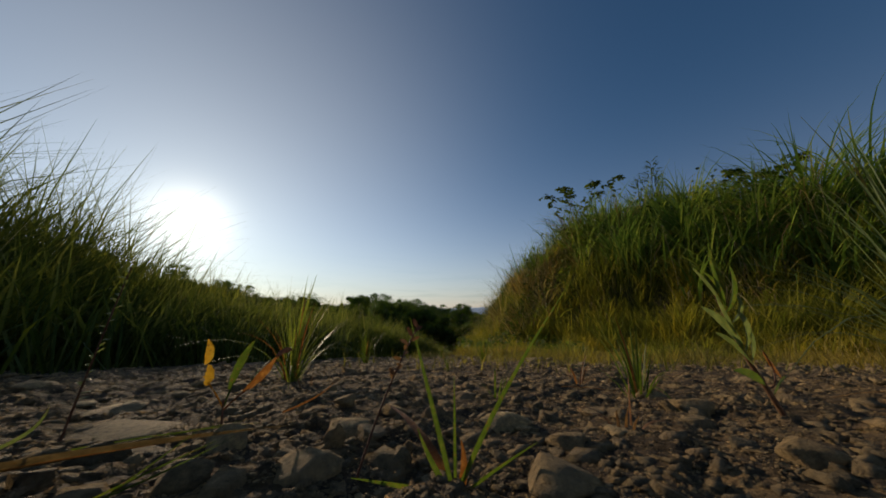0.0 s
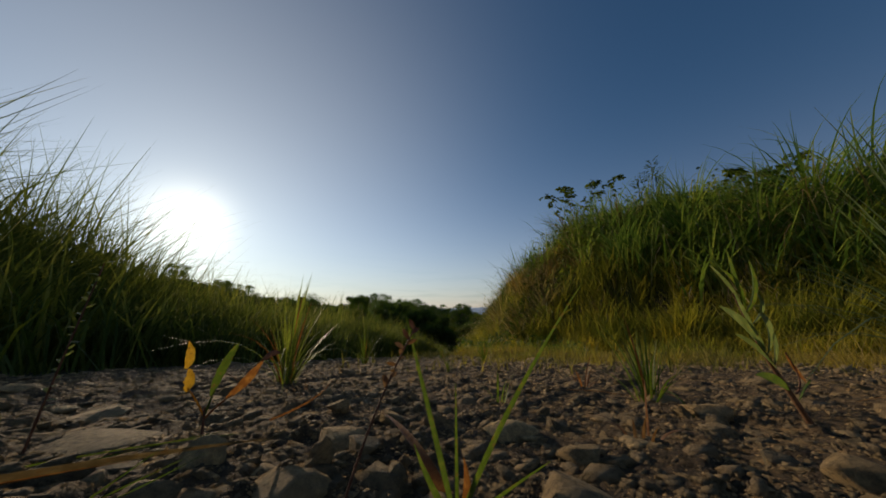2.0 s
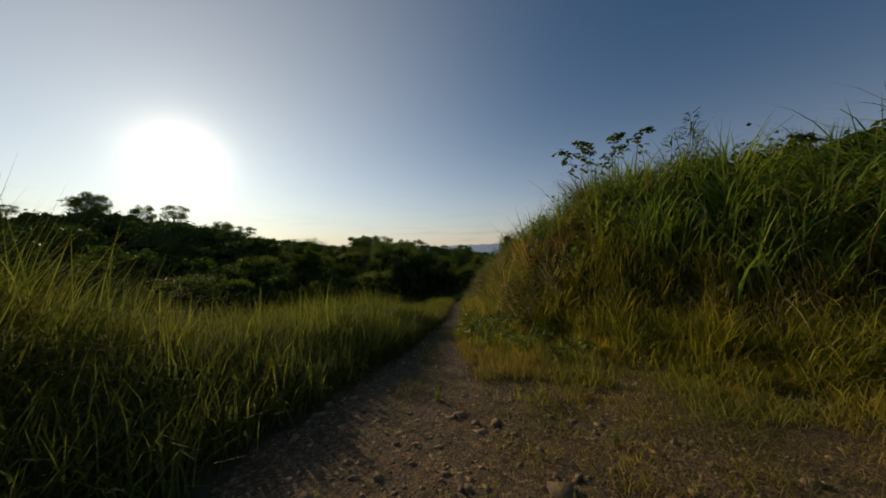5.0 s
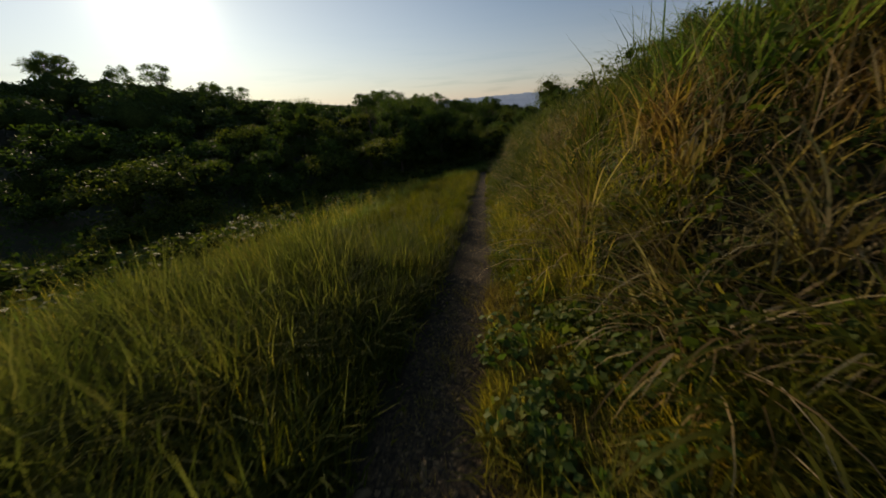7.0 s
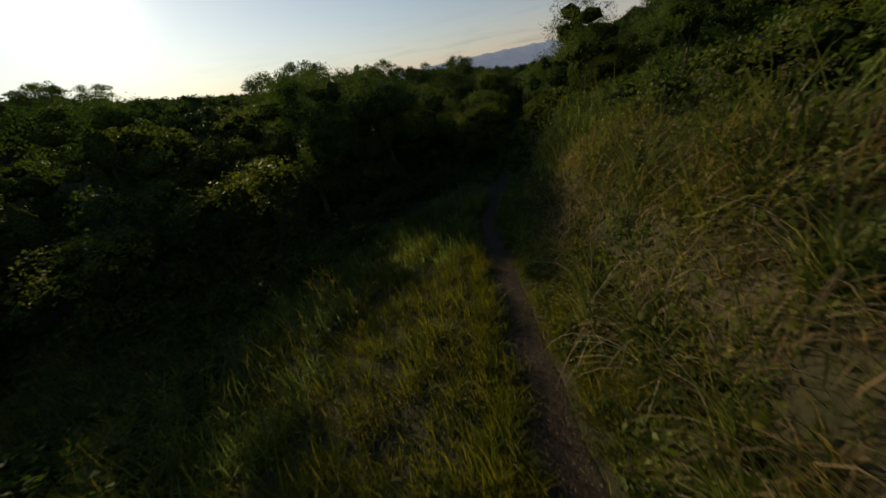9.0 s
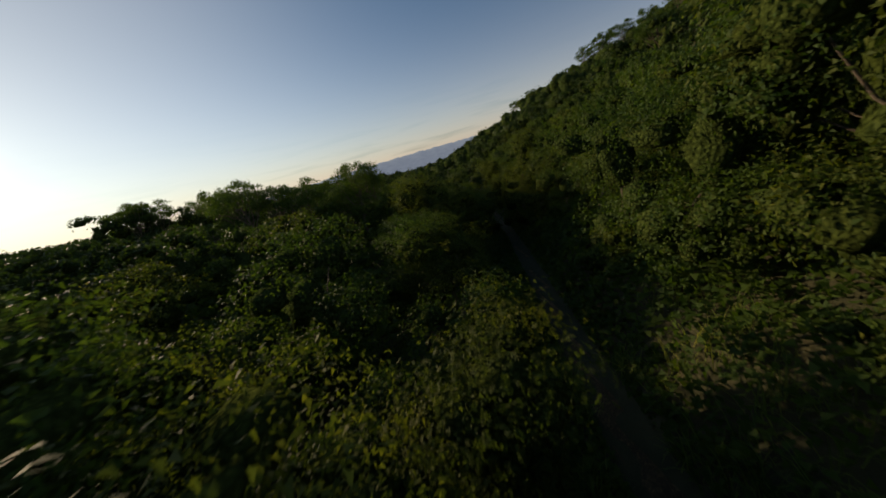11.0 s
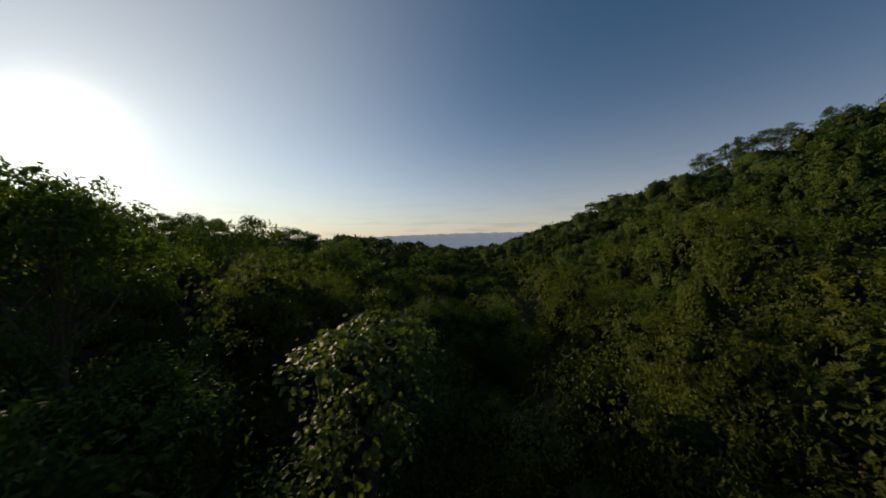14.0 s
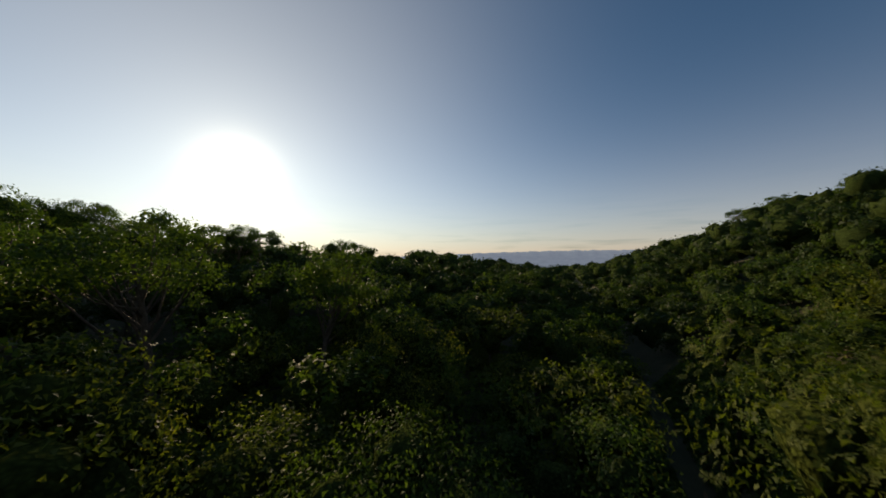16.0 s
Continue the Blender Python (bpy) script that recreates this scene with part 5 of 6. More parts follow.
def gravel():
    """The small stones of the track, that nobody could count."""
    rng = np.random.default_rng(22)
    rock = np.array([(i, j, k) for i in (-0.5, 0.5) for j in (-0.5, 0.5) for k in (-0.5, 0.5)])
    tri = np.array([(0, 1, 3), (0, 3, 2), (4, 6, 7), (4, 7, 5), (0, 4, 5), (0, 5, 1), (2, 3, 7), (2, 7, 6), (0, 2, 6), (0, 6, 4), (1, 5, 7), (1, 7, 3)])
    n = 17000
    r = 0.17 * (12.0 / 0.17) ** rng.random(n)
    a = rng.uniform(-1.25, 1.25, n)
    x, y = r * np.sin(a), r * np.cos(a)
    far = rng.random(n) < 0.4
    y = np.where(far, 1.5 + 30 * rng.random(n) ** 1.8, y)
    x = np.where(far, path_x(y) + np.where(y < 7, rng.uniform(-0.9, 3.5, n), rng.normal(0, 0.3, n)), x)
    u = x - path_x(y)
    ok = (u > -np.interp(y, LEFT_Y, LEFT_R) - 0.05) & (u < np.interp(y, CLEAR_Y, CLEAR_R)) & (y > 0.12)
    x, y, r = x[ok], y[ok], np.hypot(x, y)[ok]
    m = len(x)
    size = 0.0042 * (np.minimum(r, 5) / 0.25) ** 0.5 * np.interp(y, (4, 10), (1.0, 0.6)) * np.exp(rng.normal(0, 0.58, m))
    p = rock[None] * (1 + rng.normal(0, 0.3, (m, 8, 3)))
    p[..., :2] *= np.where(p[..., 2:] > 0, rng.uniform(0.45, 0.9, (m, 1, 1)), 1.0)
    p = p * np.stack([rng.uniform(1, 1.9, m), np.ones(m), rng.uniform(0.25, 0.7, m)], 1)[:, None] * size[:, None, None]
    t = rng.uniform(0, 6.28, m)
    c, sn = np.cos(t)[:, None], np.sin(t)[:, None]
    px, py = p[..., 0] * c - p[..., 1] * sn, p[..., 0] * sn + p[..., 1] * c
    pz = p[..., 2] + px * rng.normal(0, 0.25, m)[:, None]
    v = np.stack([px + x[:, None], py + y[:, None], pz + (path_height(x, y) + relief(x, y) - size * 0.02)[:, None]], -1)
    f = tri[None] + (np.arange(m) * 8)[:, None, None]
    me = mesh_from("gravel", v.reshape(-1, 3), f.reshape(-1, 3), STONE, False)
    ob = new("gravel", me)
    tagged(ob, "loose grey and brown gravel on the track", "gravel", kind="stuff")


def chips():
    """Sharp chips and grit on the clay round the take-off spot."""
    rng = np.random.default_rng(23)
    n = 22000
    r = 0.17 * (2.6 / 0.17) ** rng.random(n)
    a = rng.uniform(-1.2, 1.2, n)
    x, y = r * np.sin(a), r * np.cos(a)
    ok = (x - path_x(y) > -np.interp(y, LEFT_Y, LEFT_R)) & (y > 0.13)
    x, y, r = x[ok], y[ok], r[ok]
    m = len(x)
    size = 0.0021 * (r / 0.25) ** 0.6 * np.exp(rng.normal(0, 0.45, m))
    shape = np.array([(-0.5, -0.4, -0.1), (0.55, -0.3, -0.1), (0.1, 0.55, -0.1), (0.0, 0.0, 0.5)])
    p = (shape[None] + rng.normal(0, 0.16, (m, 4, 3))) * np.stack([rng.uniform(0.9, 1.8, m), np.ones(m), rng.uniform(0.5, 1.1, m)], 1)[:, None] * size[:, None, None]
    t = rng.uniform(0, 6.28, m)
    c, sn = np.cos(t)[:, None], np.sin(t)[:, None]
    v = np.stack([p[..., 0] * c - p[..., 1] * sn + x[:, None], p[..., 0] * sn + p[..., 1] * c + y[:, None], p[..., 2] + (path_height(x, y) + relief(x, y))[:, None]], -1)
    f = np.array([(0, 1, 3), (1, 2, 3), (2, 0, 3)])[None] + (np.arange(m) * 4)[:, None, None]
    tagged(new("grit", mesh_from("grit", v.reshape(-1, 3), f.reshape(-1, 3), STONE, False)), "sharp brown grit and stone chips on the clay", "grit", kind="stuff")


gravel()
chips()

# ---------------------------------------------------------------- small plants at the take-off spot


def plain_leaf(name, a, b, translucent=0.4, rough=0.5):
    k = Mat(name)
    c = k.ramp(k.noise(120.0, 5.0, 0.65), (0.32, tuple(0.7 * q for q in a)), (0.5, a), (0.68, b))
    c = k.mix(k.ramp(k.noise(240.0, 4.0, 0.6), (0.58, (0, 0, 0)), (0.66, (0.75, 0.75, 0.75))), c, (0.12, 0.065, 0.028), "MIX")
    return k.bsdf(c, rough, k.bump(k.noise(400.0, 3.0, 0.5), 0.4, 0.001), 0.18, 0.0, translucent, k.mix(1.0, c, (1.6, 1.5, 0.8), "MULTIPLY"))


GREEN_LEAF = plain_leaf("seedling_green", (0.06, 0.1, 0.016), (0.115, 0.15, 0.026), 0.45)
FRESH_LEAF = plain_leaf("fresh_green", (0.11, 0.15, 0.03), (0.19, 0.22, 0.05), 0.5)
GREY_LEAF = plain_leaf("seedling_grey_green", (0.1, 0.14, 0.06), (0.16, 0.2, 0.09), 0.45)
YELLOW_LEAF = plain_leaf("seedling_yellow", (0.36, 0.21, 0.025), (0.52, 0.34, 0.05), 0.5)
ORANGE_LEAF = plain_leaf("withered_orange", (0.17, 0.07, 0.025), (0.33, 0.16, 0.05), 0.4)
BROWN_STRAW = plain_leaf("brown_straw", (0.16, 0.085, 0.045), (0.28, 0.17, 0.09), 0.25, 0.75)
GREY_STRAW = plain_leaf("grey_straw", (0.13, 0.095, 0.06), (0.23, 0.175, 0.115), 0.2, 0.8)
RED_STALK = plain_leaf("reddish_stalk", (0.11, 0.05, 0.03), (0.2, 0.1, 0.055), 0.1, 0.6)


def curve3(p0, p1, p2, n):
    t = np.linspace(0, 1, n)[:, None]
    return (1 - t) ** 2 * np.array(p0) + 2 * t * (1 - t) * np.array(p1) + t ** 2 * np.array(p2)


def leaf_mesh(name, p0, p1, p2, width, material, shape="lance", across=(1, 0, 0.1), n=12, ragged=0.0, seed=0):
    """A leaf with a folded midrib along a bent line."""
    rng = np.random.default_rng(seed)
    pts = curve3(p0, p1, p2, n)
    t = np.linspace(0, 1, n)
    if shape == "lance":
        w = np.sin(np.pi * np.clip(t * 0.96 + 0.04, 0, 1)) ** 0.8
    elif shape == "blade":
        w = (1 - t ** 2.2) * (0.7 + 0.3 * np.minimum(1, 4 * t))
    else:
        w = np.sin(np.pi * np.clip(t, 0, 1) ** 0.75) ** 0.7
    w = (w * (1 - ragged * rng.random(n)) * width / 2 + 0.0002)[:, None]
    d = np.gradient(pts, axis=0)
    d /= np.linalg.norm(d, axis=1, keepdims=True)
    side = np.array(across, float) - d * (d @ np.array(across, float))[:, None]
    side /= np.linalg.norm(side, axis=1, keepdims=True)
    nrm = np.cross(side, d)
    v = np.stack([pts - side * w + nrm * w * 0.35, pts, pts + side * w + nrm * w * 0.35], 1)
    i = np.arange(n * 3).reshape(n, 3)
    f = np.concatenate([np.stack([i[:-1, k], i[:-1, k + 1], i[1:, k + 1], i[1:, k]], -1) for k in (0, 1)])
    return mesh_from(name, v.reshape(-1, 3), f, material)


def stem_mesh(name, p0, p1, p2, r0, r1, material, n=9):
    v, f = tube([tuple(p) for p in curve3(p0, p1, p2, n)], list(np.linspace(r0, r1, n)), 6)
    return mesh_from(name, v, f, material)


def spot(name, x, y, label, category):
    ob = tagged(new(name), label, category)
    ob.location = (x, y, float(path_height(x, y)))
    return ob


def small_plants():
    # withering seedling
    p = spot("seedling", -0.261, 0.378, "small withering seedling with yellow, green and orange leaves", "seedling")
    part("stem", stem_mesh("stem", (0.002, 0, -0.01), (0.001, 0, 0.012), (0, 0, 0.03), 0.0016, 0.0011, RED_STALK), p)
    part("stem", stem_mesh("stem", (0, 0, 0.022), (-0.008, 0, 0.036), (-0.022, 0, 0.05), 0.001, 0.0008, YELLOW_LEAF), p)
    part("leaf", leaf_mesh("leaf", (-0.024, 0, 0.046), (-0.016, 0.002, 0.06), (-0.027, 0.003, 0.07), 0.0145, YELLOW_LEAF, "round", ragged=0.5, seed=3), p, "yellow leaf with small holes")
    part("leaf", leaf_mesh("leaf", (-0.03, 0.002, 0.07), (-0.019, 0.002, 0.082), (-0.032, 0.004, 0.1), 0.0115, YELLOW_LEAF, "lance", ragged=0.2, seed=5), p, "yellow pointed leaf")
    part("stem", stem_mesh("stem", (0, 0, 0.02), (0.003, 0.002, 0.034), (0.007, 0.003, 0.05), 0.0012, 0.0009, GREEN_LEAF), p)
    part("leaf", leaf_mesh("leaf", (0.005, 0, 0.042), (0.009, 0.004, 0.07), (0.024, 0.008, 0.098), 0.0105, GREEN_LEAF, "lance", (1, 0.3, -0.4), ragged=0.25, seed=6), p, "green lance-shaped leaf")
    part("stem", stem_mesh("stem", (0.002, 0, 0.02), (0.012, 0.002, 0.032), (0.026, 0.003, 0.043), 0.0012, 0.0009, ORANGE_LEAF), p)
    part("leaf", leaf_mesh("leaf", (0.022, 0, 0.04), (0.038, 0.004, 0.052), (0.056, 0.006, 0.08), 0.0105, ORANGE_LEAF, "lance", (0.5, 0.3, -0.8), ragged=0.4, seed=8), p, "orange withered leaf")
    part("leaf", leaf_mesh("leaf", (0.053, 0.006, 0.078), (0.062, 0.008, 0.09), (0.074, 0.006, 0.086), 0.009, RED_STALK, "lance", (0.2, 0.3, 0.8), ragged=0.3), p, "curled brown leaf tip")
    # young grass with two long blades, right before the lens
    p = spot("grass_plant", 0.008, 0.236, "young bright green grass plant with two long blades", "grass")
    for q, w, m in ((((0, 0, -0.005), (-0.018, 0.012, 0.058), (-0.038, 0.03, 0.122)), 0.0037, GREEN_LEAF), (((0.002, 0, -0.005), (0.03, 0.01, 0.055), (0.108, 0.032, 0.15)), 0.0038, GREEN_LEAF),
                    (((0.001, 0.004, -0.005), (0.001, 0.006, 0.035), (0.001, 0.012, 0.075)), 0.0022, GREEN_LEAF), (((-0.004, 0, -0.005), (-0.03, -0.006, 0.004), (-0.072, -0.012, 0.012)), 0.004, GREEN_LEAF),
                    (((0.004, 0, -0.005), (0.025, -0.004, 0.012), (0.062, 0.0, 0.03)), 0.0035, GREEN_LEAF), (((-0.003, 0.004, -0.005), (-0.02, 0.01, 0.015), (-0.028, 0.014, 0.035)), 0.004, GREEN_LEAF),
                    (((0.0, 0.006, -0.005), (-0.03, 0.05, 0.03), (-0.072, 0.13, 0.022)), 0.008, ORANGE_LEAF), (((0.005, 0.004, -0.004), (0.01, 0.008, 0.012), (0.006, 0.01, 0.028)), 0.006, ORANGE_LEAF)):
        part("blade", leaf_mesh("blade", *q, w, m, "blade", (1, 0.2, 0.1)), p, "withered orange blade" if m is ORANGE_LEAF else "")
    # dry stalk with a seed head
    p = spot("seed_stalk", -0.067, 0.236, "thin reddish dry grass stalk with a dark seed head", "grass stalk")
    part("stem", stem_mesh("stem", (0, 0, -0.01), (0.018, 0.006, 0.06), (0.046, 0.02, 0.112), 0.0011, 0.0006, RED_STALK, 14), p)
    rng = np.random.default_rng(33)
    for i in range(12):
        t = 0.62 + 0.033 * i
        b = curve3((0, 0, -0.01), (0.018, 0.006, 0.06), (0.046, 0.02, 0.112), 101)[min(100, int(t * 100))]
        e = b + np.array([rng.uniform(-0.009, 0.009), rng.uniform(-0.004, 0.004), rng.uniform(0.002, 0.01)])
        part("seed", leaf_mesh("seed", b, (b + e) / 2 + (0, 0, 0.001), e, 0.0032, RED_STALK if i > 8 else BROWN_STRAW, "lance", n=5), p)
    # leafy seedling that leans over
    p = spot("weed_seedling", 0.454, 0.427, "leaning leafy weed seedling with grey-green lance leaves", "seedling")
    part("stem", stem_mesh("stem", (0.006, 0, -0.012), (-0.02, 0.004, 0.05), (-0.04, 0.006, 0.095), 0.004, 0.0024, BROWN_STRAW), p)
    part("stem", stem_mesh("stem", (-0.04, 0.006, 0.095), (-0.05, 0.006, 0.125), (-0.06, 0.008, 0.165), 0.0017, 0.001, RED_STALK), p)
    part("stem", stem_mesh("stem", (-0.012, 0, 0.04), (0.012, 0.006, 0.05), (-0.004, 0.01, 0.088), 0.0014, 0.0008, RED_STALK), p, "dry side stem")
    for q, w, m in ((((-0.04, 0, 0.09), (-0.06, -0.004, 0.12), (-0.094, -0.006, 0.148)), 0.018, GREY_LEAF), (((-0.038, 0, 0.088), (-0.03, -0.006, 0.12), (-0.046, -0.004, 0.145)), 0.017, GREY_LEAF),
                    (((-0.056, 0, 0.145), (-0.052, 0.004, 0.175), (-0.074, 0.004, 0.198)), 0.012, GREEN_LEAF), (((-0.058, 0, 0.15), (-0.07, 0.006, 0.18), (-0.086, 0.008, 0.205)), 0.009, GREY_LEAF),
                    (((-0.056, 0, 0.14), (-0.03, 0.004, 0.165), (-0.034, 0.004, 0.21)), 0.016, GREEN_LEAF), (((-0.05, 0, 0.125), (-0.03, -0.002, 0.145), (-0.04, -0.004, 0.165)), 0.014, GREY_LEAF),
                    (((-0.02, 0, 0.045), (-0.04, -0.006, 0.058), (-0.066, -0.008, 0.064)), 0.012, GREEN_LEAF), (((-0.03, 0, 0.07), (-0.05, 0.004, 0.1), (-0.07, 0.006, 0.112)), 0.011, GREY_LEAF), (((-0.032, 0, 0.075), (-0.02, 0.004, 0.1), (-0.024, 0.006, 0.125)), 0.012, GREY_LEAF),
                    (((-0.058, 0, 0.155), (-0.062, 0.004, 0.19), (-0.06, 0.006, 0.226)), 0.011, GREEN_LEAF), (((-0.046, 0, 0.11), (-0.066, -0.002, 0.14), (-0.07, -0.004, 0.17)), 0.011, GREY_LEAF), (((-0.01, 0.002, 0.03), (0.004, 0.004, 0.05), (0.016, 0.006, 0.056)), 0.009, GREEN_LEAF), (((-0.004, 0.01, 0.085), (0.008, 0.01, 0.07), (0.014, 0.008, 0.05)), 0.009, ORANGE_LEAF)):
        part("leaf", leaf_mesh("leaf", *q, w * 1.3, m, "lance", (0.8, 0.5, 0.3)), p)
    # tall thin weed
    p = spot("thin_weed", -0.409, 0.344, "thin tall weed with tiny pale leaves", "weed")
    line = curve3((0, 0, -0.01), (0.018, 0, 0.09), (0.036, 0.004, 0.192), 30)
    part("stem", stem_mesh("stem", (0, 0, -0.01), (0.018, 0, 0.09), (0.036, 0.004, 0.192), 0.0013, 0.0006, RED_STALK, 14), p)
    for i in range(22):
        b = line[8 + i]
        e = b + np.array([rng.choice((-1, 1)) * rng.uniform(0.005, 0.012), rng.uniform(-0.005, 0.005), rng.uniform(0.0, 0.006)])
        part("leaf", leaf_mesh("leaf", b, (b + e) / 2 + (0, 0, 0.002), e, 0.0045, GREY_LEAF, "lance", (0.1, 1, 0.2), n=5), p)
    # tufts
    for name, x, y, n, high, lean, m, label in (
            ("grass_tuft", -0.455, 0.973, 52, 0.34, 0.62, FRESH_LEAF, "upright green grass tuft on the gravel"), ("grass_tuft", 0.63, 1.066, 13, 0.2, 0.5, GREY_LEAF, "sparse small grass tuft on the gravel"),
            ("grass_tuft", 0.39, 0.64, 22, 0.2, 0.6, GREEN_LEAF, "sparse leggy weed tuft among stones"), ("grass_tuft", 1.12, 0.66, 84, 0.66, 0.62, GREY_LEAF, "large arching grass tuft at the edge of the gravel"), ("grass_tuft", 0.34, 2.7, 40, 0.26, 0.5, GREEN_LEAF, "yellow-green grass tuft on the gravel"),
            ("grass_tuft", 0.03, 1.5, 9, 0.12, 0.3, GREEN_LEAF, "small green grass tuft on the gravel"), ("grass_tuft", -0.62, 2.6, 30, 0.32, 0.4, GREEN_LEAF, "green grass tuft beside the track"),
            ("grass_tuft", 0.2, 0.36, 7, 0.06, 0.5, BROWN_STRAW, "tiny dry grass tuft among stones"), ("grass_tuft", 0.1, 0.62, 7, 0.08, 0.5, GREEN_LEAF, "tiny green grass tuft among stones"),
            ("grass_tuft", 0.36, 0.86, 9, 0.09, 0.7, ORANGE_LEAF, "small withered grass tuft on the gravel"), ("grass_tuft", -0.02, 4.7, 34, 0.3, 0.5, GREEN_LEAF, "yellow-green grass tuft on the gravel"),
            ("grass_tuft", 1.55, 3.6, 30, 0.24, 0.5, GREEN_LEAF, "yellow-green grass tuft on the gravel"), ("grass_tuft", -0.3, 0.72, 8, 0.07, 0.9, BROWN_STRAW, "dry grass remains among stones")):
        p = spot(name, x, y, label, "grass")
        for i in range(n):
            a, l = rng.uniform(0, 6.28), abs(rng.normal(0, lean)) + 0.04
            h = high * rng.uniform(0.45, 1.05)
            o = np.array([math.cos(a), math.sin(a), 0])
            r0 = o * rng.uniform(0, 0.014 + high * 0.03)
            tip = r0 + o * h * math.sin(min(l * 1.25, 1.5)) + np.array([0, 0, h * math.cos(min(l * 1.25, 1.5))])
            mid = r0 + o * h * 0.5 * math.sin(l * 0.6) + np.array([0, 0, h * 0.55])
            me = leaf_mesh("blade", r0 + (0, 0, -0.01), mid, tip, 0.0034 + 0.0055 * high, ORANGE_LEAF if rng.random() < 0.07 else m, "blade", (-math.sin(a), math.cos(a), 0.1), 7)
            part("blade", me, p)
    # dead leaves and straws on the ground
    for x, y, q, w, m, label in (
            (-0.25, 0.225, ((-0.09, -0.05, 0.014), (0, 0.0, 0.024), (0.118, 0.062, 0.02)), 0.019, GREY_STRAW, "broad withered grey-brown leaf lying on stones"),
            (-0.26, 0.2, ((-0.07, -0.03, 0.012), (0, 0.0, 0.022), (0.06, 0.04, 0.02)), 0.006, ORANGE_LEAF, "long withered orange grass blade lying on stones"),
            (-0.185, 0.2, ((-0.024, -0.03, 0.006), (0, 0.0, 0.016), (0.014, 0.04, 0.02)), 0.004, GREEN_LEAF, "fresh green grass straw lying on stones"),
            (-0.178, 0.2, ((-0.03, -0.026, 0.006), (0, 0.0, 0.012), (0.022, 0.036, 0.024)), 0.0036, GREEN_LEAF, "fresh green grass straw lying on stones"),
            (-0.19, 0.205, ((-0.012, -0.035, 0.004), (0, 0.0, 0.018), (0.006, 0.03, 0.03)), 0.0034, GREEN_LEAF, "fresh green grass straw lying on stones"),
            (-0.2, 0.42, ((-0.01, 0.0, 0.012), (0.03, 0.05, 0.02), (0.04, 0.07, 0.045)), 0.007, ORANGE_LEAF, "curled orange grass blade lying on stones"),
            (-0.3, 0.3, ((-0.08, -0.05, 0.006), (0, 0.0, 0.016), (0.1, 0.05, 0.012)), 0.005, GREEN_LEAF, "fresh green grass straw lying on stones"),
            (-0.29, 0.31, ((-0.06, -0.07, 0.006), (0, 0.0, 0.012), (0.08, 0.03, 0.02)), 0.004, GREEN_LEAF, "fresh green grass straw lying on stones"),
            (-0.33, 0.27, ((-0.06, -0.03, 0.004), (-0.02, 0.01, 0.01), (-0.01, 0.0, 0.045)), 0.008, GREY_LEAF, "bent grey-green grass blade among stones"),
            (0.33, 0.72, ((-0.06, 0.02, 0.01), (0, 0.0, 0.016), (0.07, -0.03, 0.006)), 0.003, BROWN_STRAW, "dry straw lying on the gravel"),
            (-0.5, 0.8, ((-0.12, 0.1, 0.04), (0, 0.0, 0.03), (0.14, -0.08, 0.006)), 0.004, BROWN_STRAW, "dry straw lying on the gravel"),
            (0.8, 0.6, ((-0.1, -0.02, 0.01), (0, 0.0, 0.02), (0.1, 0.03, 0.006)), 0.004, BROWN_STRAW, "dry straw lying on the gravel")):
        ob = new("fallen_blade", leaf_mesh("fallen_blade", *q, w, m, "blade", (0.4, -0.8, 0.5)))
        ob.location = (x, y, float(path_height(x, y)))
        tagged(ob, label, "grass blade")


small_plants()


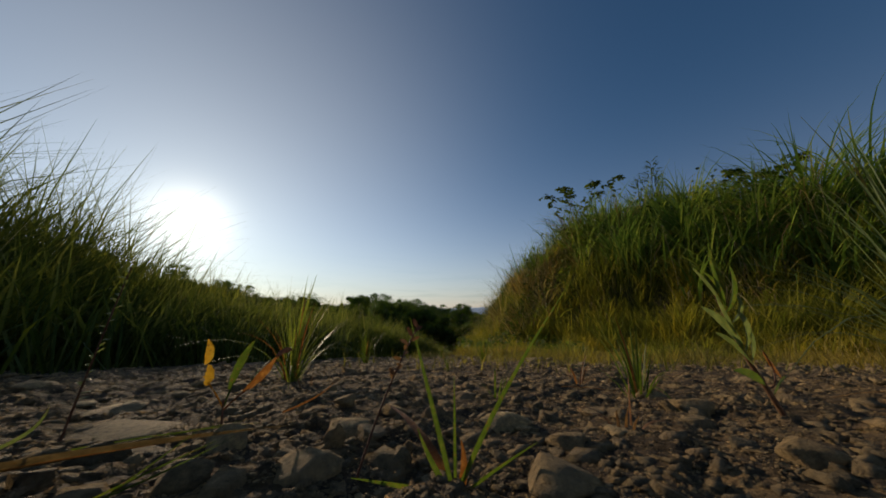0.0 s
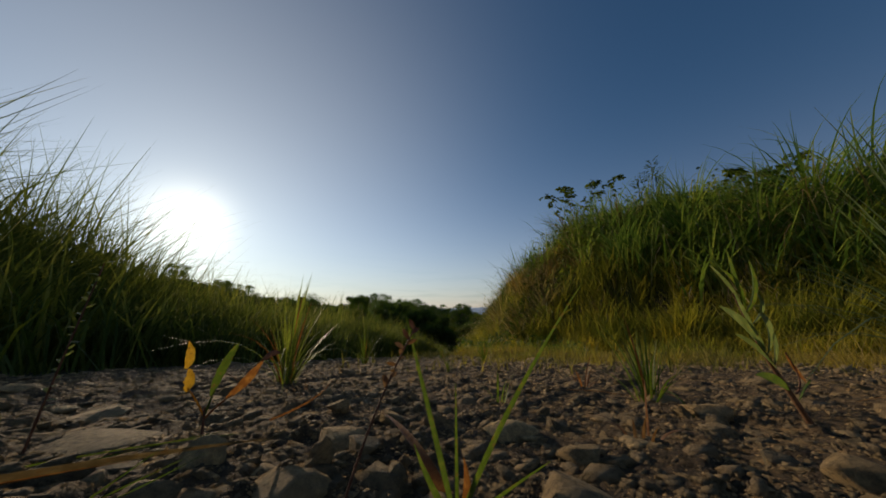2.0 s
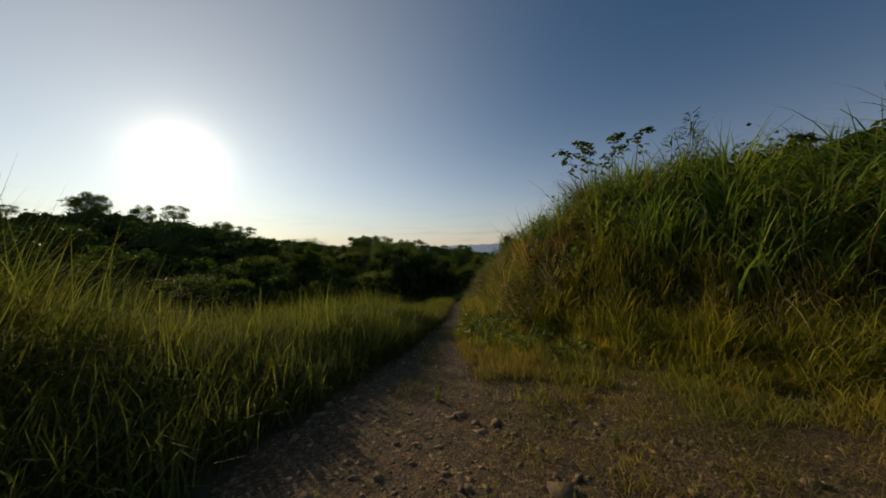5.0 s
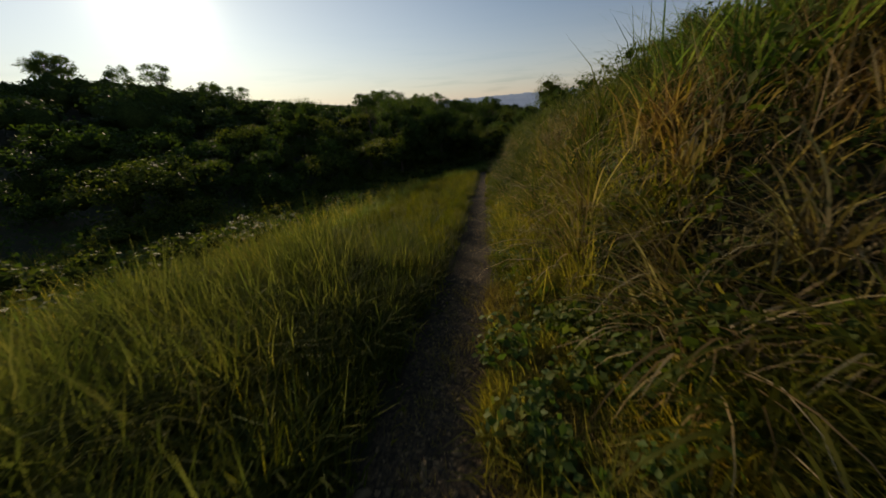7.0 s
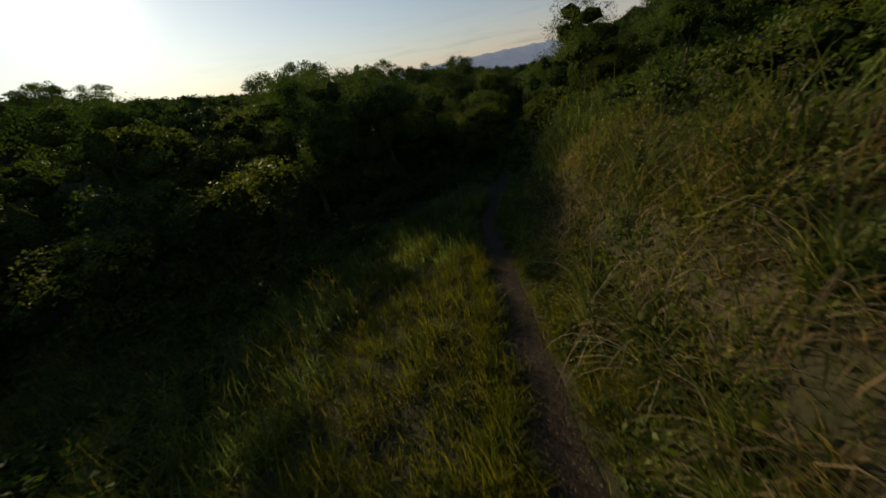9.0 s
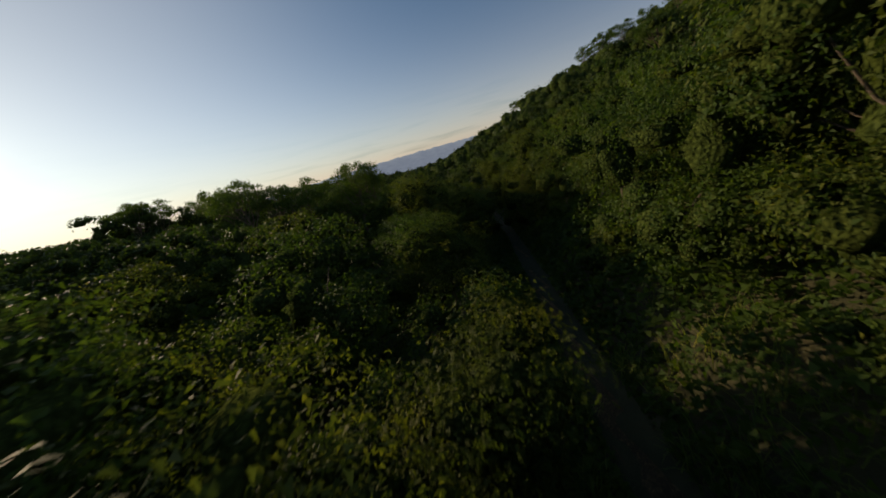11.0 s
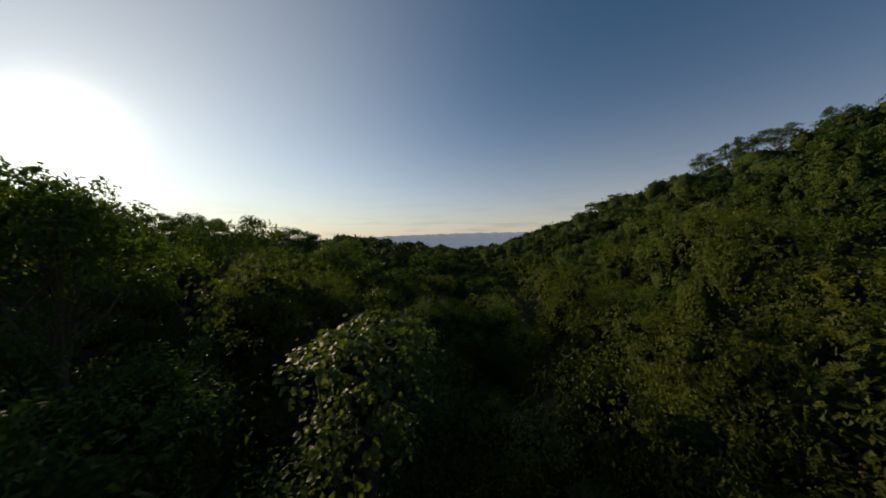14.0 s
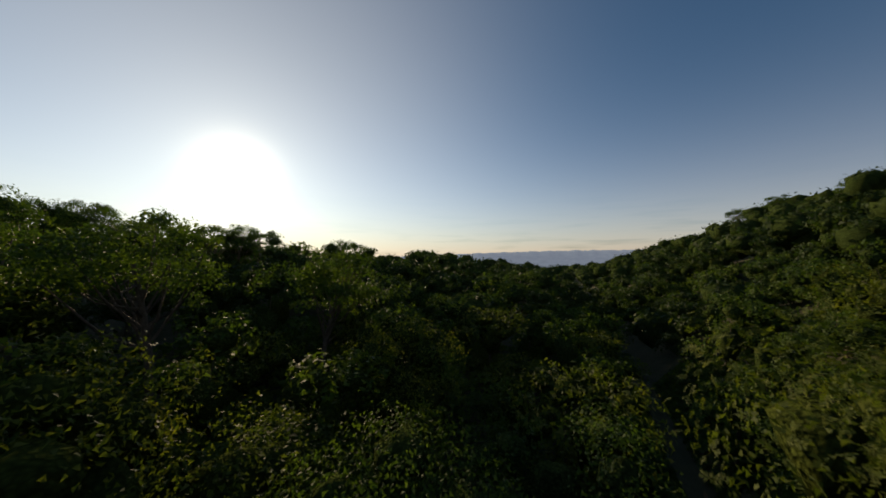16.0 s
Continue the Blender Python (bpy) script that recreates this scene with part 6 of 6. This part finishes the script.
def sparse_grass():
    """Low, half-dry grass on the gravel beside the track, and straw at the foot of the bank."""
    rng = np.random.default_rng(37)
    x, y = scatter(rng, 12500, -0.6, 5.6, 1.2, 12.0, lambda x, y: (v_of(x, y) < 0.15) & (rng.random(len(x)) < smooth(0.5, 2.3, u_of(x, y)) * smooth(0.6, 4.0, y) * 0.85 + 0.03 + 0.5 * smooth(0.34, 0.1, np.abs(u_of(x, y))) * smooth(3.0, 6.0, y)))
    tufts(rng, x, y, 8, 0.06, np.maximum(0.05, 0.15 + 0.1 * wave(x, y, 0.5, 3)), 0.0065, 0.55, 0.8, "low_grass_on_gravel", GRASS_GOLD, "low half-dry golden grass on the gravel", 3)
    # uneven patches of greener grass that creep from the bank over the gravel
    x, y = scatter(rng, 5200, 0.2, 5.6, 4.0, 15.0, lambda x, y: (v_of(x, y) < 0.3) & (u_of(x, y) > 0.45) & (rng.random(len(x)) < smooth(-0.25, 0.5, wave(x, y, 1.1, 12) + 0.5 * wave(x, y, 2.3, 4) + smooth(0.8, 2.6, u_of(x, y)) - 0.55)))
    tufts(rng, x, y, 9, 0.09, np.maximum(0.12, 0.24 + 0.16 * wave(x, y, 0.8, 5)), 0.011, 0.5, 1.0, "grass_patches_on_gravel", GRASS_BANK, "patches of yellow-green grass creeping over the gravel", 3)
    x, y = scatter(rng, 1500, 0.2, 2.2, 5.5, 12.0, lambda x, y: (u_of(x, y) > np.interp(y, (5.5, 8, 12), (0.9, 0.55, 0.35))) & (v_of(x, y) < 0.4))
    tufts(rng, x, y, 14, 0.07, np.maximum(0.14, 0.26 + 0.12 * wave(x, y, 0.5, 5)), 0.011, 0.5, 1.0, "grass_beside_trodden_strip", GRASS_GOLD, "half-dry grass beside the trodden strip", 3)
    x, y = scatter(rng, 900, 0.3, 6, 2.2, 9, lambda x, y: (np.abs(v_of(x, y)) < 0.55))
    tufts(rng, x, y, 9, 0.08, 0.3, 0.005, 1.2, 0.5, "straw_at_bank_foot", GRASS_DRY, "dry straw lying at the foot of the bank", 3)
    # seed stalks over the grass
    x, y = scatter(rng, 260, -7, 0.5, 1.0, 16, lambda x, y: (w_of(x, y) > 0.8) & (w_of(x, y) < 5))
    tufts(rng, x, y, 2, 0.05, 1.0, 0.004, 0.14, 0.5, "seed_stalks", GRASS_DRY, "thin seed stalks standing over the grass", 5)


sparse_grass()

# ---------------------------------------------------------------- creepers on the bank


def climbers():
    rng = np.random.default_rng(44)
    for x, y, top, lean in ((5.0, 12.2, 2.9, -0.9), (5.3, 12.0, 3.2, -0.5), (5.8, 11.6, 3.35, 0.5), (6.3, 11.2, 3.2, 0.7), (6.1, 12.4, 3.0, 0.35), (5.2, 11.5, 2.8, -0.6), (7.0, 6.5, 1.9, 0.3), (7.5, 6.6, 2.0, 0.5), (7.3, 6.9, 2.0, -0.3)):
        p = tagged(new("climbing_vine"), "climbing vine with broad green leaves above the reed grass", "vine", "vines on the bank")
        p.location = (x, y, float(ground(x, y)) - 0.05)
        line = curve3((0, 0, 0), (lean * 0.1, 0, top * 1.05), (lean, rng.uniform(-0.4, 0.4), top * 0.97), 60)
        part("stem", stem_mesh("stem", (0, 0, 0), (lean * 0.1, 0, top * 1.05), line[-1], 0.012, 0.004, BARK, 14), p)
        # leaves in threes on short stalks, dense low down and thin towards the tip
        for i in range(30):
            t = 0.42 + 0.58 * (i / 29) ** 0.8
            b = line[int(t * 59)] + rng.normal(0, 1, 3) * (0.26, 0.2, 0.1) * (1.25 - t)
            a = rng.uniform(0, 6.28)
            size = rng.uniform(0.11, 0.17) * (1.15 - 0.4 * t)
            for k in (-1.1, 0.0, 1.1):
                o = np.array([math.cos(a + k), math.sin(a + k), rng.uniform(-0.9, 0.3)]) * size
                part("leaf", leaf_mesh("leaf", b + o * 0.15, b + o * 0.6 + (0, 0, 0.02), b + o * 1.1 + (0, 0, -0.02), size * 0.8, LEAF_BRIGHT, "round", (-math.sin(a + k), math.cos(a + k), rng.uniform(-0.8, 0.8)), 5), p)
    for x, y, top in ((6.9, 9.6, 2.9), (7.2, 9.9, 2.6), (6.6, 9.9, 2.5)):
        p = tagged(new("bamboo_sprout"), "slender leafy sprout rising over the reed grass", "shrub")
        p.location = (x, y, float(ground(x, y)) - 0.05)
        line = curve3((0, 0, 0), (0.02, 0, top * 0.6), (0.15, 0.1, top), 40)
        part("stem", stem_mesh("stem", line[0], line[20], line[-1], 0.014, 0.004, BARK, 12), p)
        for i in range(90):
            j = rng.integers(20, 40)
            b = line[j]
            a = rng.uniform(0, 6.28)
            o = np.array([math.cos(a), math.sin(a), rng.uniform(-0.2, 0.6)]) * rng.uniform(0.15, 0.42) * (1.3 - (j - 20) / 26)
            part("leaf", leaf_mesh("leaf", b + o * 0.4, b + o * 0.8 + (0, 0, 0.03), b + o * 1.25 + (0, 0, -0.04), 0.032, LEAF_BRIGHT, "lance", (-math.sin(a), math.cos(a), 0), 5), p)
    # creeper leaves over bank and reeds
    n = 40000
    y = 3 + 41 * rng.random(n) ** 1.15
    v0 = np.where(rng.random(n) < 0.4, rng.uniform(0.15, 1.6, n), rng.uniform(0.6, 6.5, n))
    x = path_x(y) + np.interp(y, CLEAR_Y, CLEAR_R) + v0
    patch = wave(x, y, 1.7, 9) + 0.6 * wave(x, y, 0.6, 4) > np.interp(y, (8, 11), (0.25, 0.0))
    patch &= (y > 9) | (v0 > 2.9)
    x, y, v0 = x[patch], y[patch], v0[patch]
    z = ground(x, y) + rng.uniform(0.2, 1.0, len(x)) * np.interp(v0, (0.1, 0.5, 2.5), (0.3, 0.5, 1.9)) * np.interp(y, (9, 12), (1.0, 0.62)) * (1.0 + 0.5 * wave(x, y, 0.5, 2))
    nrm = np.stack([np.full(len(x), -0.6), np.full(len(x), -0.4), np.full(len(x), 0.7)], 1)
    v, f = leaves(rng, np.stack([x, y, z], 1), nrm, rng.uniform(0.07, 0.14, len(x)), 0.7, 0.2, 0.3)
    tagged(new("creeper_on_bank", mesh_from("creeper_on_bank", v, f, LEAF_BRIGHT)), "leafy creepers among the reeds on the bank", "creeper", kind="stuff")


STALK = plain_leaf("pale_stalk", (0.2, 0.19, 0.09), (0.36, 0.32, 0.17), 0.4)


def herbs():
    """Low leafy herbs in cushions on the bank and at its foot."""
    rng = np.random.default_rng(46)
    cx, cy = beside(rng, 420, 8, 40, 0.25, 4.2, True, 1.3)
    dy = rng.uniform(6.6, 10.5, 40)
    dx = path_x(dy) + np.maximum(np.interp(dy, CLEAR_Y, CLEAR_R) - rng.uniform(-0.9, 0.9, 40), 0.6)
    cx, cy = np.append(cx, dx), np.append(cy, dy)
    size = rng.uniform(0.16, 0.42, len(cx)) * np.interp(cy, (7, 10), (0.55, 1.0))
    k = np.repeat(np.arange(len(cx)), 60)
    d = rng.normal(0, 1, (len(k), 3))
    d[:, 2] = np.abs(d[:, 2]) + 0.15
    d /= np.linalg.norm(d, axis=1, keepdims=True)
    r = size[k][:, None] * rng.uniform(0.6, 1.1, (len(k), 1))
    p = np.stack([cx[k], cy[k], np.zeros(len(k))], 1) + d * r * (1, 1, 1.5)
    p[:, 2] += ground(p[:, 0], p[:, 1])
    v, f = leaves(rng, p, d + (-0.2, -0.2, 0.4), rng.uniform(0.07, 0.13, len(k)) * (0.7 + size[k]), 0.62, 0.2, 0.3)
    tagged(new("herbs_on_bank", mesh_from("herbs_on_bank", v, f, LEAF_HERB)), "low cushions of leafy green herbs on the bank", "herbs", kind="stuff")


def tall_stalks():
    """Slender seeding stalks that rise out of the bank's grass."""
    rng = np.random.default_rng(47)
    for x, y, high, lean in ((6.2, 6.0, 2.5, 0.35), (6.0, 6.1, 2.2, -0.3), (6.5, 5.7, 2.0, 0.5), (5.3, 6.9, 1.9, -0.25), (4.9, 7.4, 2.0, 0.3), (6.9, 5.2, 2.1, -0.2)):
        p = tagged(new("grass_stalk"), "slender pale stalk of seeding grass above the bank", "grass", "stalks on the bank")
        p.location = (x, y, float(ground(x, y)) - 0.03)
        line = curve3((0, 0, 0), (lean * 0.3, 0, high * 0.55), (lean, 0, high), 20)
        part("stem", stem_mesh("stem", line[0], line[10], line[-1], 0.008, 0.003, STALK, 10), p)
        for i in (6, 9, 12, 15, 17):
            a, r = rng.uniform(0, 6.28), rng.uniform(0.25, 0.5)
            o = np.array([math.cos(a), math.sin(a), 0]) * r
            part("blade", leaf_mesh("blade", line[i], line[i] + o * 0.5 + (0, 0, 0.3 * r), line[i] + o + (0, 0, -0.15 * r), 0.02, STALK, "lance", (-math.sin(a), math.cos(a), 0), 8), p)


climbers()
herbs()
tall_stalks()

# ---------------------------------------------------------------- power pylon on the ridge


def pylon():
    x, y = 146.0, 126.0
    z = float(ground(x, y)) - 0.3
    top = 43.0 - z
    root = tagged(new("power_pylon"), "grey steel lattice power pylon behind the wooded ridge", "pylon")
    root.matrix_basis = Matrix.Translation((x, y, z)) @ Matrix.Rotation(1.75, 4, "Z")

    def bar(name, pairs, r):
        v, f = merge([tube([a, b], [r, r], 4) for a, b in pairs])
        part(name, mesh_from(name, v, f, STEEL, False), root)

    def corner(sx, sy, h):
        w = 2.6 * (1 - 0.78 * min(1, h / (top * 0.7))) if h < top * 0.7 else 0.57
        return (sx * w, sy * w, h)

    hs = [top * k / 9 for k in range(10)]
    signs = ((-1, -1), (1, -1), (1, 1), (-1, 1))
    for sx, sy in signs:
        bar("leg", [(corner(sx, sy, a), corner(sx, sy, b)) for a, b in zip(hs, hs[1:])], 0.09)
    for i in range(4):
        (ax, ay), (bx, by) = signs[i], signs[(i + 1) % 4]
        for a, b in zip(hs, hs[1:]):
            bar("brace", [(corner(ax, ay, a), corner(bx, by, b)), (corner(bx, by, a), corner(ax, ay, b)), (corner(ax, ay, b), corner(bx, by, b))], 0.05)
    for h, w in ((top * 0.98, 2.3), (top * 0.88, 2.8), (top * 0.78, 3.2)):
        for sx in (-1, 1):
            tip = (sx * w, 0, h + 0.1)
            bar("arm", [(corner(sx, -1, h - 0.5), tip), (corner(sx, 1, h - 0.5), tip), (corner(sx, -1, h + 0.5), tip), (corner(sx, 1, h + 0.5), tip)], 0.06)
            bar("insulator", [((sx * w, 0, h + 0.1), (sx * w, 0, h - 1.5))], 0.11)


pylon()
